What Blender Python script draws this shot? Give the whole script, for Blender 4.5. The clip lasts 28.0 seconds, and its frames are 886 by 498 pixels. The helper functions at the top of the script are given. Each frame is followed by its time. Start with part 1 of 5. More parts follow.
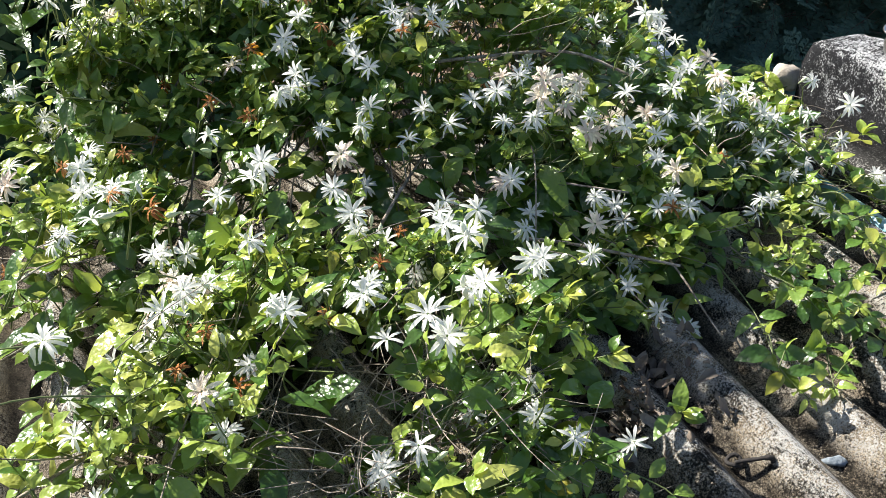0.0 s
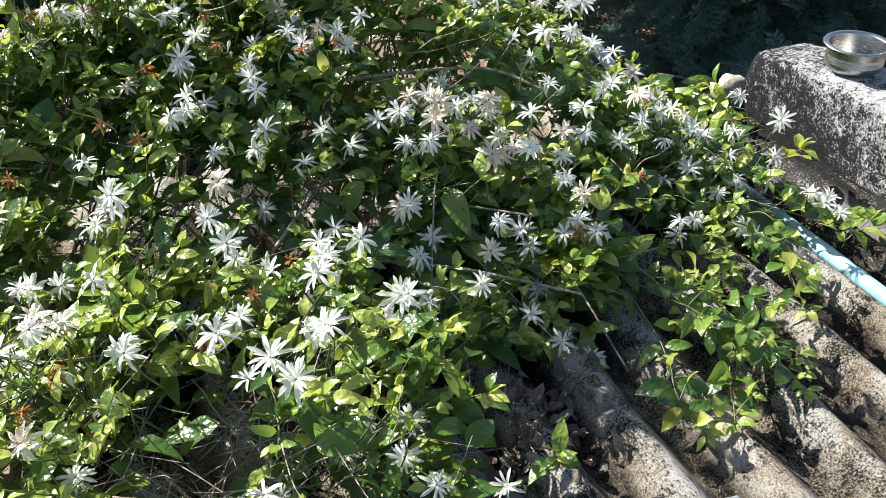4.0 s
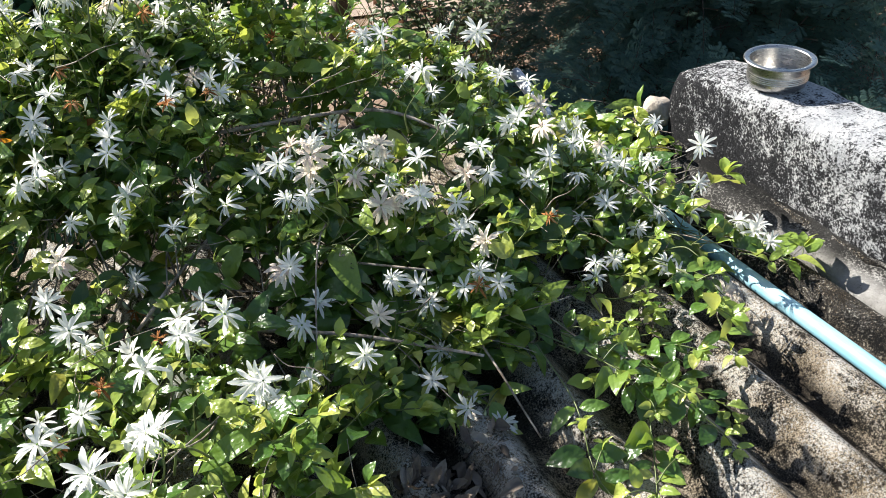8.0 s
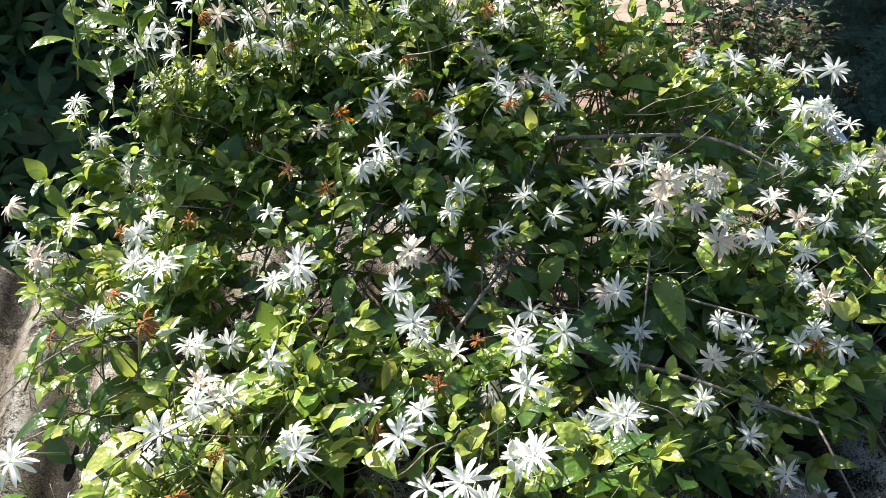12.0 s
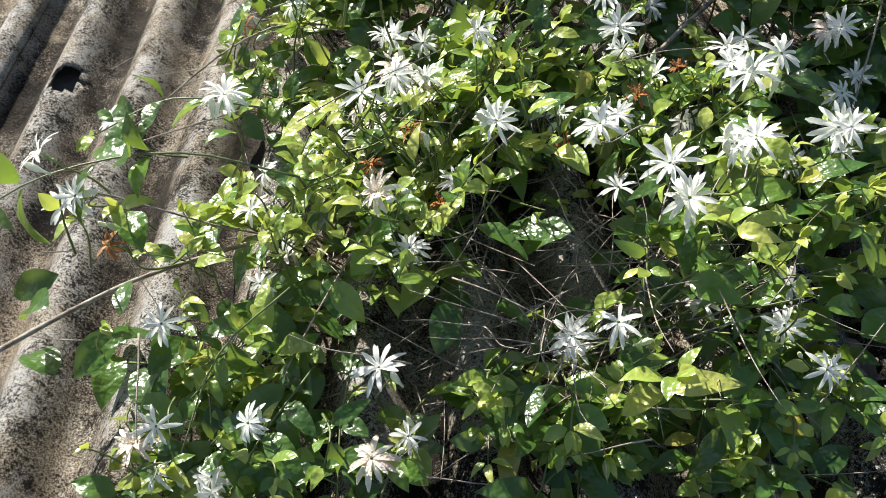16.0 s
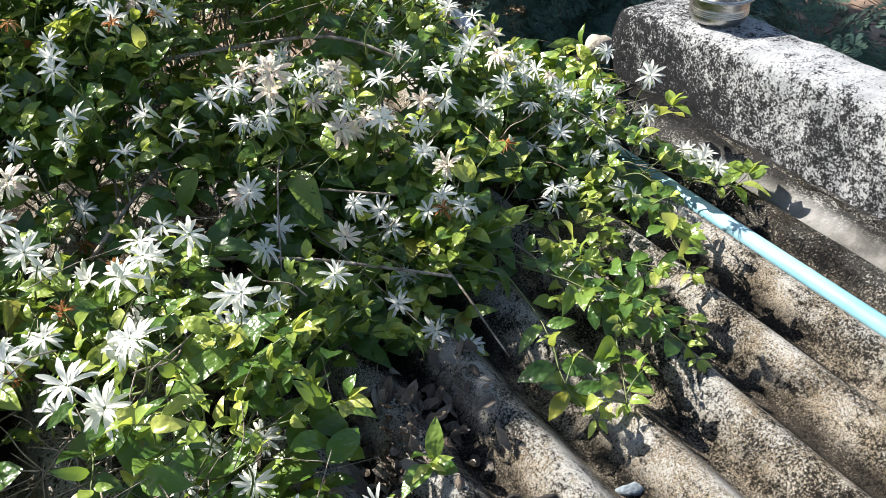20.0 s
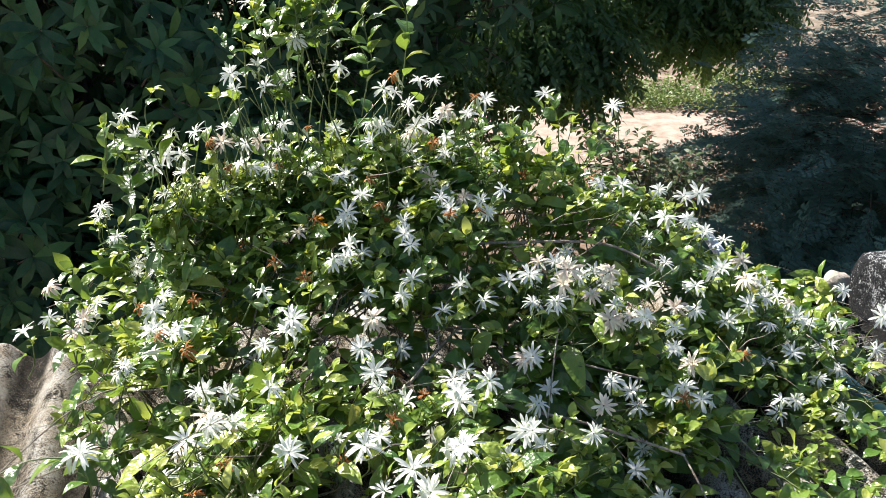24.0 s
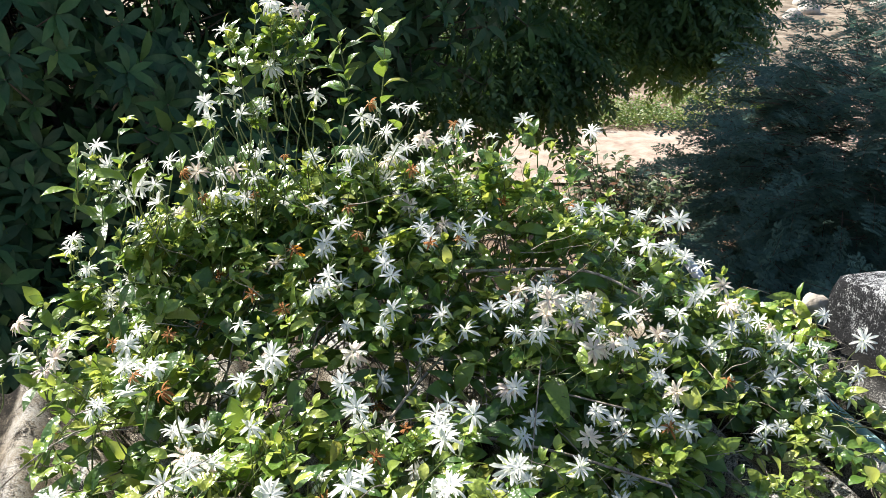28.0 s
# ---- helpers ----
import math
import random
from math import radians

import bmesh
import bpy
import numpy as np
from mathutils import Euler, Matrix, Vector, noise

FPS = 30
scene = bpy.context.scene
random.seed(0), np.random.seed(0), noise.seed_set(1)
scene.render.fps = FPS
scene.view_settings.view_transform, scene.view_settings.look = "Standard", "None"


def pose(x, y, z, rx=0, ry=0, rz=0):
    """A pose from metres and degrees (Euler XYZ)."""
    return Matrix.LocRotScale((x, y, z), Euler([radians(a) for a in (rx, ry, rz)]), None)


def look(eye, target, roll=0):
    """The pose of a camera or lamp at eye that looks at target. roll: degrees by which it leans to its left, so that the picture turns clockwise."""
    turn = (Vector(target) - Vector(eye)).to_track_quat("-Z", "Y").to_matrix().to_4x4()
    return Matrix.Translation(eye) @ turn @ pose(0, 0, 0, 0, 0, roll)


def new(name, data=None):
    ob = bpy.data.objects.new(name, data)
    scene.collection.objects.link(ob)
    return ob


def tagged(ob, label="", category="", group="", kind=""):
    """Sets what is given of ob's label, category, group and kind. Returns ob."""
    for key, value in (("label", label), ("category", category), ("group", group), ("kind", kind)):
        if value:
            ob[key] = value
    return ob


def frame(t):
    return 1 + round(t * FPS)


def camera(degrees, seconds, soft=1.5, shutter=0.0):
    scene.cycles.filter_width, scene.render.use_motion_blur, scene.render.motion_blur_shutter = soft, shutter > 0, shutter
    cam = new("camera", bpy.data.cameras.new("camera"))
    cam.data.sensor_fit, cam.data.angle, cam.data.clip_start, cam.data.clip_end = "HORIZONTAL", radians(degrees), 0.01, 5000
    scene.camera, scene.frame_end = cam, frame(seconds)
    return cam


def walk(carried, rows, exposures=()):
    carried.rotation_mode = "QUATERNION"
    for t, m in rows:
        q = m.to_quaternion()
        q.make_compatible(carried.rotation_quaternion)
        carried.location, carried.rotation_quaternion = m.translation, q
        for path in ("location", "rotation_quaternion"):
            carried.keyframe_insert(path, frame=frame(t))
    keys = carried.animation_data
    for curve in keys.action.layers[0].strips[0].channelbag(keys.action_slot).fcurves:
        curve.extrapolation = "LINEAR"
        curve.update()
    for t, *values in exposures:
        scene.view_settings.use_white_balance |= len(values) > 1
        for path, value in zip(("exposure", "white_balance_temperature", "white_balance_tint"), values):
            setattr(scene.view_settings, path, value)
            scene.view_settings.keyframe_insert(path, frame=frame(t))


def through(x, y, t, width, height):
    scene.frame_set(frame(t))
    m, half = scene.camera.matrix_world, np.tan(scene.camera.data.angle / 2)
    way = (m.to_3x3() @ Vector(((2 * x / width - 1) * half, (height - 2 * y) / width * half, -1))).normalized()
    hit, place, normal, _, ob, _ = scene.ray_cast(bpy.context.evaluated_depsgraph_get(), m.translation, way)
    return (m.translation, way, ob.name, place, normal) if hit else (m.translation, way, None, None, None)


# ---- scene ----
cam = camera(53.0, 28.0, soft=0.6)
PATH = [
    (0, (-0.458, -1.112, 1.094), (0.199, 0.371, -0.076), -0.1),
    (0.5, (-0.384, -1.128, 1.097), (0.264, 0.351, -0.084), -0.9),
    (1, (-0.288, -1.161, 1.084), (0.308, 0.341, -0.094), -0.6),
    (1.5, (-0.264, -1.158, 1.087), (0.29, 0.343, -0.111), -1.4),
    (2, (-0.27, -1.157, 1.089), (0.265, 0.356, -0.104), -1.9),
    (2.5, (-0.272, -1.133, 1.099), (0.264, 0.372, -0.104), -1.6),
    (3, (-0.267, -1.128, 1.103), (0.296, 0.368, -0.1), -1.2),
    (3.5, (-0.251, -1.128, 1.103), (0.351, 0.36, -0.09), -1.2),
    (5.5, (-0.152, -1.117, 1.081), (0.506, 0.4, -0.043), -0.8),
    (6, (-0.122, -1.087, 1.072), (0.567, 0.414, -0.057), -0.6),
    (6.5, (-0.091, -1.075, 1.067), (0.596, 0.425, -0.063), -2.4),
    (7, (-0.063, -1.058, 1.064), (0.64, 0.432, -0.069), -3.4),
    (7.5, (-0.046, -1.055, 1.06), (0.654, 0.44, -0.069), -3.7),
    (8, (-0.033, -1.05, 1.057), (0.644, 0.455, -0.073), -3.8),
    (8.5, (-0.03, -1.04, 1.06), (0.622, 0.474, -0.073), -4.0),
    (9, (-0.049, -1.039, 1.067), (0.577, 0.502, -0.045), -3.2),
    (9.5, (-0.076, -1.021, 1.077), (0.524, 0.534, -0.03), -2.5),
    (10, (-0.127, -0.991, 1.08), (0.434, 0.583, -0.019), -1.6),
    (10.5, (-0.173, -0.957, 1.087), (0.329, 0.631, -0.02), -0.7),
    (11, (-0.208, -0.926, 1.086), (0.235, 0.675, -0.027), -0.5),
    (11.5, (-0.237, -0.912, 1.081), (0.156, 0.699, -0.037), -0.4),
    (12, (-0.258, -0.909, 1.066), (0.073, 0.719, -0.048), -1.5),
    (12.5, (-0.284, -0.908, 1.068), (-0.026, 0.734, -0.045), -2.4),
    (14.5, (-0.378, -0.924, 1.008), (-0.339, 0.685, -0.18), 0.7),
    (15, (-0.375, -0.934, 0.978), (-0.365, 0.616, -0.285), -0.1),
    (15.5, (-0.359, -0.955, 0.945), (-0.358, 0.533, -0.392), -1.2),
    (16, (-0.343, -0.975, 0.924), (-0.353, 0.441, -0.489), -2.7),
    (16.5, (-0.323, -0.999, 0.899), (-0.337, 0.339, -0.586), -5.5),
    (17, (-0.301, -1.005, 0.902), (-0.245, 0.312, -0.602), -5.3),
    (17.5, (-0.257, -1.01, 0.911), (-0.015, 0.305, -0.576), -2.6),
    (18, (-0.226, -1.018, 0.923), (0.16, 0.335, -0.499), -1.6),
    (18.5, (-0.191, -1.022, 0.938), (0.342, 0.343, -0.424), -0.0),
    (19, (-0.16, -1.03, 0.95), (0.484, 0.332, -0.365), 0.4),
    (19.5, (-0.131, -1.038, 0.973), (0.627, 0.328, -0.276), -0.0),
    (20, (-0.122, -1.04, 0.99), (0.704, 0.339, -0.2), -0.9),
    (20.5, (-0.139, -1.03, 1.005), (0.717, 0.38, -0.127), -1.0),
    (21, (-0.169, -1.017, 0.997), (0.678, 0.451, -0.065), -0.4),
    (21.5, (-0.224, -1.0, 1.038), (0.529, 0.552, 0.025), 0.1),
    (22, (-0.259, -1.011, 1.059), (0.378, 0.637, 0.121), -0.3),
    (22.5, (-0.283, -1.04, 1.081), (0.279, 0.651, 0.173), 0.3),
    (24.5, (-0.369, -1.321, 1.198), (0.115, 0.427, 0.357), 1.1),
    (25, (-0.379, -1.313, 1.201), (0.134, 0.429, 0.363), 1.2),
    (25.5, (-0.399, -1.304, 1.183), (0.163, 0.439, 0.379), 1.5),
    (26, (-0.391, -1.268, 1.2), (0.181, 0.467, 0.387), 1.6),
    (26.5, (-0.389, -1.244, 1.198), (0.193, 0.491, 0.391), 1.5),
    (27, (-0.39, -1.239, 1.196), (0.197, 0.494, 0.387), 1.1),
    (27.5, (-0.369, -1.243, 1.203), (0.207, 0.491, 0.387), 0.9),
    (28, (-0.361, -1.25, 1.192), (0.186, 0.494, 0.38), 1.3),
]
walk(cam, [(t, look(eye, target, roll)) for t, eye, target, roll in PATH],
     [(0, 1.4), (12.5, 1.42), (14.8, 1.25), (17.2, 1.25), (18.6, 1.38), (21.5, 1.42), (24.5, 1.5), (28, 1.5)])

# ---- light ----
SUN_FROM = Vector((-0.5, 0.86, 0.74)).normalized()
world = bpy.data.worlds.new("world")
scene.world = world
world.use_nodes = True
sky = world.node_tree.nodes.new("ShaderNodeTexSky")
sky.sky_type = "NISHITA"
sky.sun_disc = False
sky.sun_elevation = radians(36)
sky.sun_rotation = radians(330)
back = world.node_tree.nodes["Background"]
back.inputs["Strength"].default_value = 0.07
world.node_tree.links.new(sky.outputs[0], back.inputs["Color"])
sun = new("sun", bpy.data.lights.new("sun", "SUN"))
sun.data.energy = 5.0
sun.data.angle = radians(0.55)
sun.data.color = (1.0, 0.955, 0.875)
sun.matrix_world = look(SUN_FROM * 30, (0, 0, 0))


# ---- materials ----
def material(name):
    m = bpy.data.materials.new(name)
    m.use_nodes = True
    nt = m.node_tree
    return m, nt, nt.nodes["Principled BSDF"], nt.nodes["Material Output"]


def node(nt, kind, **values):
    n = nt.nodes.new(kind)
    for key, v in values.items():
        n.inputs[key].default_value = v
    return n


def noise_tex(nt, scale, detail=6.0, rough=0.6, stretch=None, distortion=0.0):
    tc = nt.nodes.new("ShaderNodeTexCoord")
    n = node(nt, "ShaderNodeTexNoise", Scale=scale, Detail=detail, Roughness=rough, Distortion=distortion)
    if stretch:
        mp = node(nt, "ShaderNodeMapping", Scale=stretch)
        nt.links.new(tc.outputs["Object"], mp.inputs["Vector"])
        nt.links.new(mp.outputs[0], n.inputs["Vector"])
    else:
        nt.links.new(tc.outputs["Object"], n.inputs["Vector"])
    return n.outputs["Fac"]


def ramp(nt, fac, *stops):
    r = nt.nodes.new("ShaderNodeValToRGB")
    nt.links.new(fac, r.inputs["Fac"])
    els = r.color_ramp.elements
    while len(els) < len(stops):
        els.new(0.5)
    for el, (pos, c) in zip(els, stops):
        el.position = pos
        el.color = (*c, 1) if len(c) == 3 else c
    return r.outputs["Color"]


def mix(nt, fac, a, b, mode="MIX"):
    n = nt.nodes.new("ShaderNodeMix")
    n.data_type = "RGBA"
    n.blend_type = mode
    for sock, v in ((n.inputs[0], fac), (n.inputs[6], a), (n.inputs[7], b)):
        if isinstance(v, (int, float)):
            sock.default_value = v
        elif isinstance(v, tuple):
            sock.default_value = (*v, 1)
        else:
            nt.links.new(v, sock)
    return n.outputs[2]


def bump(nt, bsdf, height, strength=0.4, distance=0.01):
    b = node(nt, "ShaderNodeBump", Strength=strength, Distance=distance)
    nt.links.new(height, b.inputs["Height"])
    nt.links.new(b.outputs[0], bsdf.inputs["Normal"])
    return b.outputs[0]


def random_value(nt):
    """One number for each loose leaf, whether it is an object or an island of a joined mesh."""
    geo, ob = nt.nodes.new("ShaderNodeNewGeometry"), nt.nodes.new("ShaderNodeObjectInfo")
    add, fr = nt.nodes.new("ShaderNodeMath"), nt.nodes.new("ShaderNodeMath")
    add.operation, fr.operation = "ADD", "FRACT"
    nt.links.new(geo.outputs["Random Per Island"], add.inputs[0])
    nt.links.new(ob.outputs["Random"], add.inputs[1])
    nt.links.new(add.outputs[0], fr.inputs[0])
    return fr.outputs[0]


def leaf_material(name, stops, glow, rough=0.38, through=0.3, vein=60.0, spec=0.5, fleck=0.1):
    m, nt, bsdf, out = material(name)
    rnd = random_value(nt)
    col = ramp(nt, rnd, *stops)
    blotch = noise_tex(nt, vein * 0.5, 3.0, 0.6)
    col = mix(nt, ramp(nt, blotch, (0.3, (fleck, fleck, fleck)), (0.6, (0.0, 0.0, 0.0))), col, mix(nt, 0.5, col, (0.5, 0.5, 0.3)))
    nt.links.new(col, bsdf.inputs["Base Color"])
    bsdf.inputs["Roughness"].default_value = rough
    bsdf.inputs["Specular IOR Level"].default_value = spec
    nrm = bump(nt, bsdf, noise_tex(nt, vein * 2.0, 1.2, 0.4), 0.5, 0.006)
    tr = node(nt, "ShaderNodeBsdfTranslucent")
    nt.links.new(mix(nt, 0.55, col, glow), tr.inputs["Color"])
    ms = node(nt, "ShaderNodeMixShader", Fac=through)
    nt.links.new(bsdf.outputs[0], ms.inputs[1])
    nt.links.new(tr.outputs[0], ms.inputs[2])
    nt.links.new(ms.outputs[0], out.inputs["Surface"])
    return m


M_LEAF = leaf_material("jasmine_leaf", ((0.0, (0.028, 0.079, 0.015)), (0.35, (0.049, 0.118, 0.02)), (0.7, (0.09, 0.182, 0.028)), (0.95, (0.18, 0.268, 0.042)), (1.0, (0.28, 0.25, 0.035))), (0.39, 0.54, 0.06), 0.28, 0.32, 60.0, 0.6)
M_YOUNG = leaf_material("young_jasmine_leaf", ((0.0, (0.175, 0.278, 0.045)), (0.6, (0.3, 0.388, 0.07)), (1.0, (0.43, 0.448, 0.11))), (0.66, 0.7, 0.11), 0.3, 0.36, 60.0, 0.65)
M_PETAL = leaf_material("white_petal", ((0.0, (0.86, 0.86, 0.83)), (1.0, (0.92, 0.92, 0.88))), (0.97, 0.96, 0.92), 0.5, 0.52, 18.0, 0.25, 0.0)
M_AGED = leaf_material("aged_petal", ((0.0, (0.64, 0.5, 0.43)), (0.4, (0.76, 0.66, 0.56)), (1.0, (0.84, 0.8, 0.64))), (0.88, 0.76, 0.6), 0.6, 0.28, 180.0, 0.2)
M_DRY = leaf_material("withered_petal", ((0.0, (0.22, 0.085, 0.03)), (0.6, (0.42, 0.18, 0.06)), (1.0, (0.55, 0.32, 0.16))), (0.6, 0.25, 0.07), 0.8, 0.2, 150.0, 0.1)
M_BUD = leaf_material("bud", ((0.0, (0.55, 0.62, 0.38)), (1.0, (0.8, 0.82, 0.68))), (0.7, 0.75, 0.5), 0.5, 0.15, 150.0, 0.3)
M_CALYX = leaf_material("calyx", ((0.0, (0.1, 0.2, 0.05)), (1.0, (0.2, 0.3, 0.09))), (0.3, 0.4, 0.1), 0.5, 0.1, 150.0, 0.3)
M_ORANGE = leaf_material("orange_petal", ((0.0, (0.75, 0.3, 0.02)), (1.0, (0.85, 0.4, 0.03))), (0.9, 0.4, 0.03), 0.5, 0.3, 150.0, 0.3)
M_MANGO = leaf_material("broad_tree_leaf", ((0.0, (0.014, 0.042, 0.019)), (0.6, (0.024, 0.07, 0.028)), (0.95, (0.042, 0.105, 0.032)), (1.0, (0.09, 0.14, 0.03))), (0.08, 0.17, 0.03), 0.5, 0.08, 25.0, 0.2)
M_NEEM = leaf_material("small_tree_leaf", ((0.0, (0.045, 0.1, 0.045)), (0.7, (0.07, 0.14, 0.055)), (1.0, (0.13, 0.2, 0.06))), (0.26, 0.44, 0.07), 0.45, 0.34, 25.0)
M_FEATHER = leaf_material("feathery_leaflet", ((0.0, (0.062, 0.115, 0.102)), (0.7, (0.092, 0.165, 0.14)), (1.0, (0.12, 0.19, 0.14))), (0.2, 0.38, 0.26), 0.6, 0.38, 25.0, 0.12)
M_REDLEAF = leaf_material("shrub_leaf", ((0.0, (0.025, 0.05, 0.015)), (0.75, (0.05, 0.085, 0.025)), (1.0, (0.14, 0.05, 0.025))), (0.25, 0.2, 0.05), 0.5, 0.2, 60.0, 0.3)
M_WEED = leaf_material("weed_leaf", ((0.0, (0.06, 0.12, 0.02)), (0.6, (0.12, 0.2, 0.03)), (1.0, (0.24, 0.24, 0.06))), (0.4, 0.5, 0.06), 0.5, 0.3, 25.0)
M_DEADLEAF = leaf_material("dead_leaf", ((0.0, (0.07, 0.052, 0.042)), (0.5, (0.16, 0.125, 0.1)), (1.0, (0.3, 0.26, 0.22))), (0.2, 0.15, 0.1), 0.8, 0.1, 90.0, 0.2)
M_STRAW = leaf_material("dry_grass", ((0.0, (0.09, 0.065, 0.04)), (1.0, (0.24, 0.17, 0.1))), (0.4, 0.3, 0.1), 0.8, 0.15, 60.0, 0.1)


def simple(name, stops, scale, rough, bump_scale=None, bump_strength=0.4, metallic=0.0, stretch=None, distance=0.01):
    m, nt, bsdf, out = material(name)
    nt.links.new(ramp(nt, noise_tex(nt, scale, 8.0, 0.65, stretch), *stops), bsdf.inputs["Base Color"])
    bsdf.inputs["Roughness"].default_value = rough
    bsdf.inputs["Metallic"].default_value = metallic
    if bump_scale:
        bump(nt, bsdf, noise_tex(nt, bump_scale, 6.0, 0.65, stretch), bump_strength, distance)
    return m


M_TWIG = simple("twig_bark", ((0.35, (0.14, 0.105, 0.08)), (0.5, (0.29, 0.24, 0.19)), (0.66, (0.46, 0.41, 0.35))), 60, 0.8, 300, 0.5)
M_GREENSTEM = simple("green_stem", ((0.3, (0.07, 0.1, 0.03)), (0.7, (0.15, 0.18, 0.06))), 60, 0.5)
M_BARK = simple("tree_bark", ((0.3, (0.045, 0.035, 0.026)), (0.7, (0.14, 0.11, 0.085))), 12, 0.9, 40, 0.8)


def crust(nt, fine, broad, share, edge, width):
    """Where a crust of many fine grains lies: grains gathered into broad patches with a ragged edge."""
    both = mix(nt, share, noise_tex(nt, fine, 6.0, 0.78), noise_tex(nt, broad, 8.0, 0.7, (1.25, 0.85, 1.0)))
    return ramp(nt, both, (edge - width, (0.0, 0.0, 0.0)), (edge + width, (0.95, 0.95, 0.95)))


def roof_material():
    m, nt, bsdf, out = material("asbestos_cement")
    base = ramp(nt, noise_tex(nt, 11, 10.0, 0.75), (0.36, (0.16, 0.125, 0.085)), (0.5, (0.31, 0.255, 0.19)), (0.62, (0.46, 0.405, 0.335)))
    base = mix(nt, 0.9, base, ramp(nt, noise_tex(nt, 420, 3.0, 0.8), (0.4, (0.05, 0.05, 0.05)), (0.58, (0.88, 0.88, 0.86))), "OVERLAY")
    # pale lichen crust, stronger higher up the ribs
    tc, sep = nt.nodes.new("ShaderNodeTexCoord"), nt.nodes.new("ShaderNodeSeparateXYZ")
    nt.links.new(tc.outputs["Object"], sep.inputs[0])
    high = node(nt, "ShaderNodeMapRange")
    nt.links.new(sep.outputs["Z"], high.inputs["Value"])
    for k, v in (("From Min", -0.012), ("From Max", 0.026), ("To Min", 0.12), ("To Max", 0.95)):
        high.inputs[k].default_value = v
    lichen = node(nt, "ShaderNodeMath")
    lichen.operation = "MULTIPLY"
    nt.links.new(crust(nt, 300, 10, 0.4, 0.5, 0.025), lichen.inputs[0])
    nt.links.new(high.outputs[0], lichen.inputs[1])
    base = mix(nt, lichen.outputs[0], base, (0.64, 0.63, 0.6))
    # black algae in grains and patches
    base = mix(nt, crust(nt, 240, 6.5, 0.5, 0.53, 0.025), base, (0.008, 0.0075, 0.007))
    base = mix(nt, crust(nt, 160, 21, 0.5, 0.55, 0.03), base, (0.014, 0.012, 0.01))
    # a near-black crust in broad patches, stronger lower down in the valleys
    deep, valley_black = node(nt, "ShaderNodeMapRange"), node(nt, "ShaderNodeMath")
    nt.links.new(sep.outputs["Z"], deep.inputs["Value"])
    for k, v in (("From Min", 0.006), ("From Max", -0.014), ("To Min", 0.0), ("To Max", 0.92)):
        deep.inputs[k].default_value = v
    valley_black.operation = "MULTIPLY"
    nt.links.new(deep.outputs[0], valley_black.inputs[0])
    nt.links.new(crust(nt, 320, 2.6, 0.68, 0.49, 0.03), valley_black.inputs[1])
    base = mix(nt, valley_black.outputs[0], base, (0.012, 0.0105, 0.009))
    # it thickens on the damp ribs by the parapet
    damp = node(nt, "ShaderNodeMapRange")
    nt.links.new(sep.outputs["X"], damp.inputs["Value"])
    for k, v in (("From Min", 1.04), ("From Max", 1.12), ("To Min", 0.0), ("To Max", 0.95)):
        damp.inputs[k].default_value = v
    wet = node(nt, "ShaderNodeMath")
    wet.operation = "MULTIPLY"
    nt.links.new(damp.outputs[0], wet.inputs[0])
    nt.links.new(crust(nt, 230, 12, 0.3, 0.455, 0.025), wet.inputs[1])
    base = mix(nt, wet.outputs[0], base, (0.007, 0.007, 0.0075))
    nt.links.new(base, bsdf.inputs["Base Color"])
    bsdf.inputs["Roughness"].default_value = 0.9
    bsdf.inputs["Specular IOR Level"].default_value = 0.08
    bump(nt, bsdf, noise_tex(nt, 190, 7.0, 0.8), 1.0, 0.009)
    return m


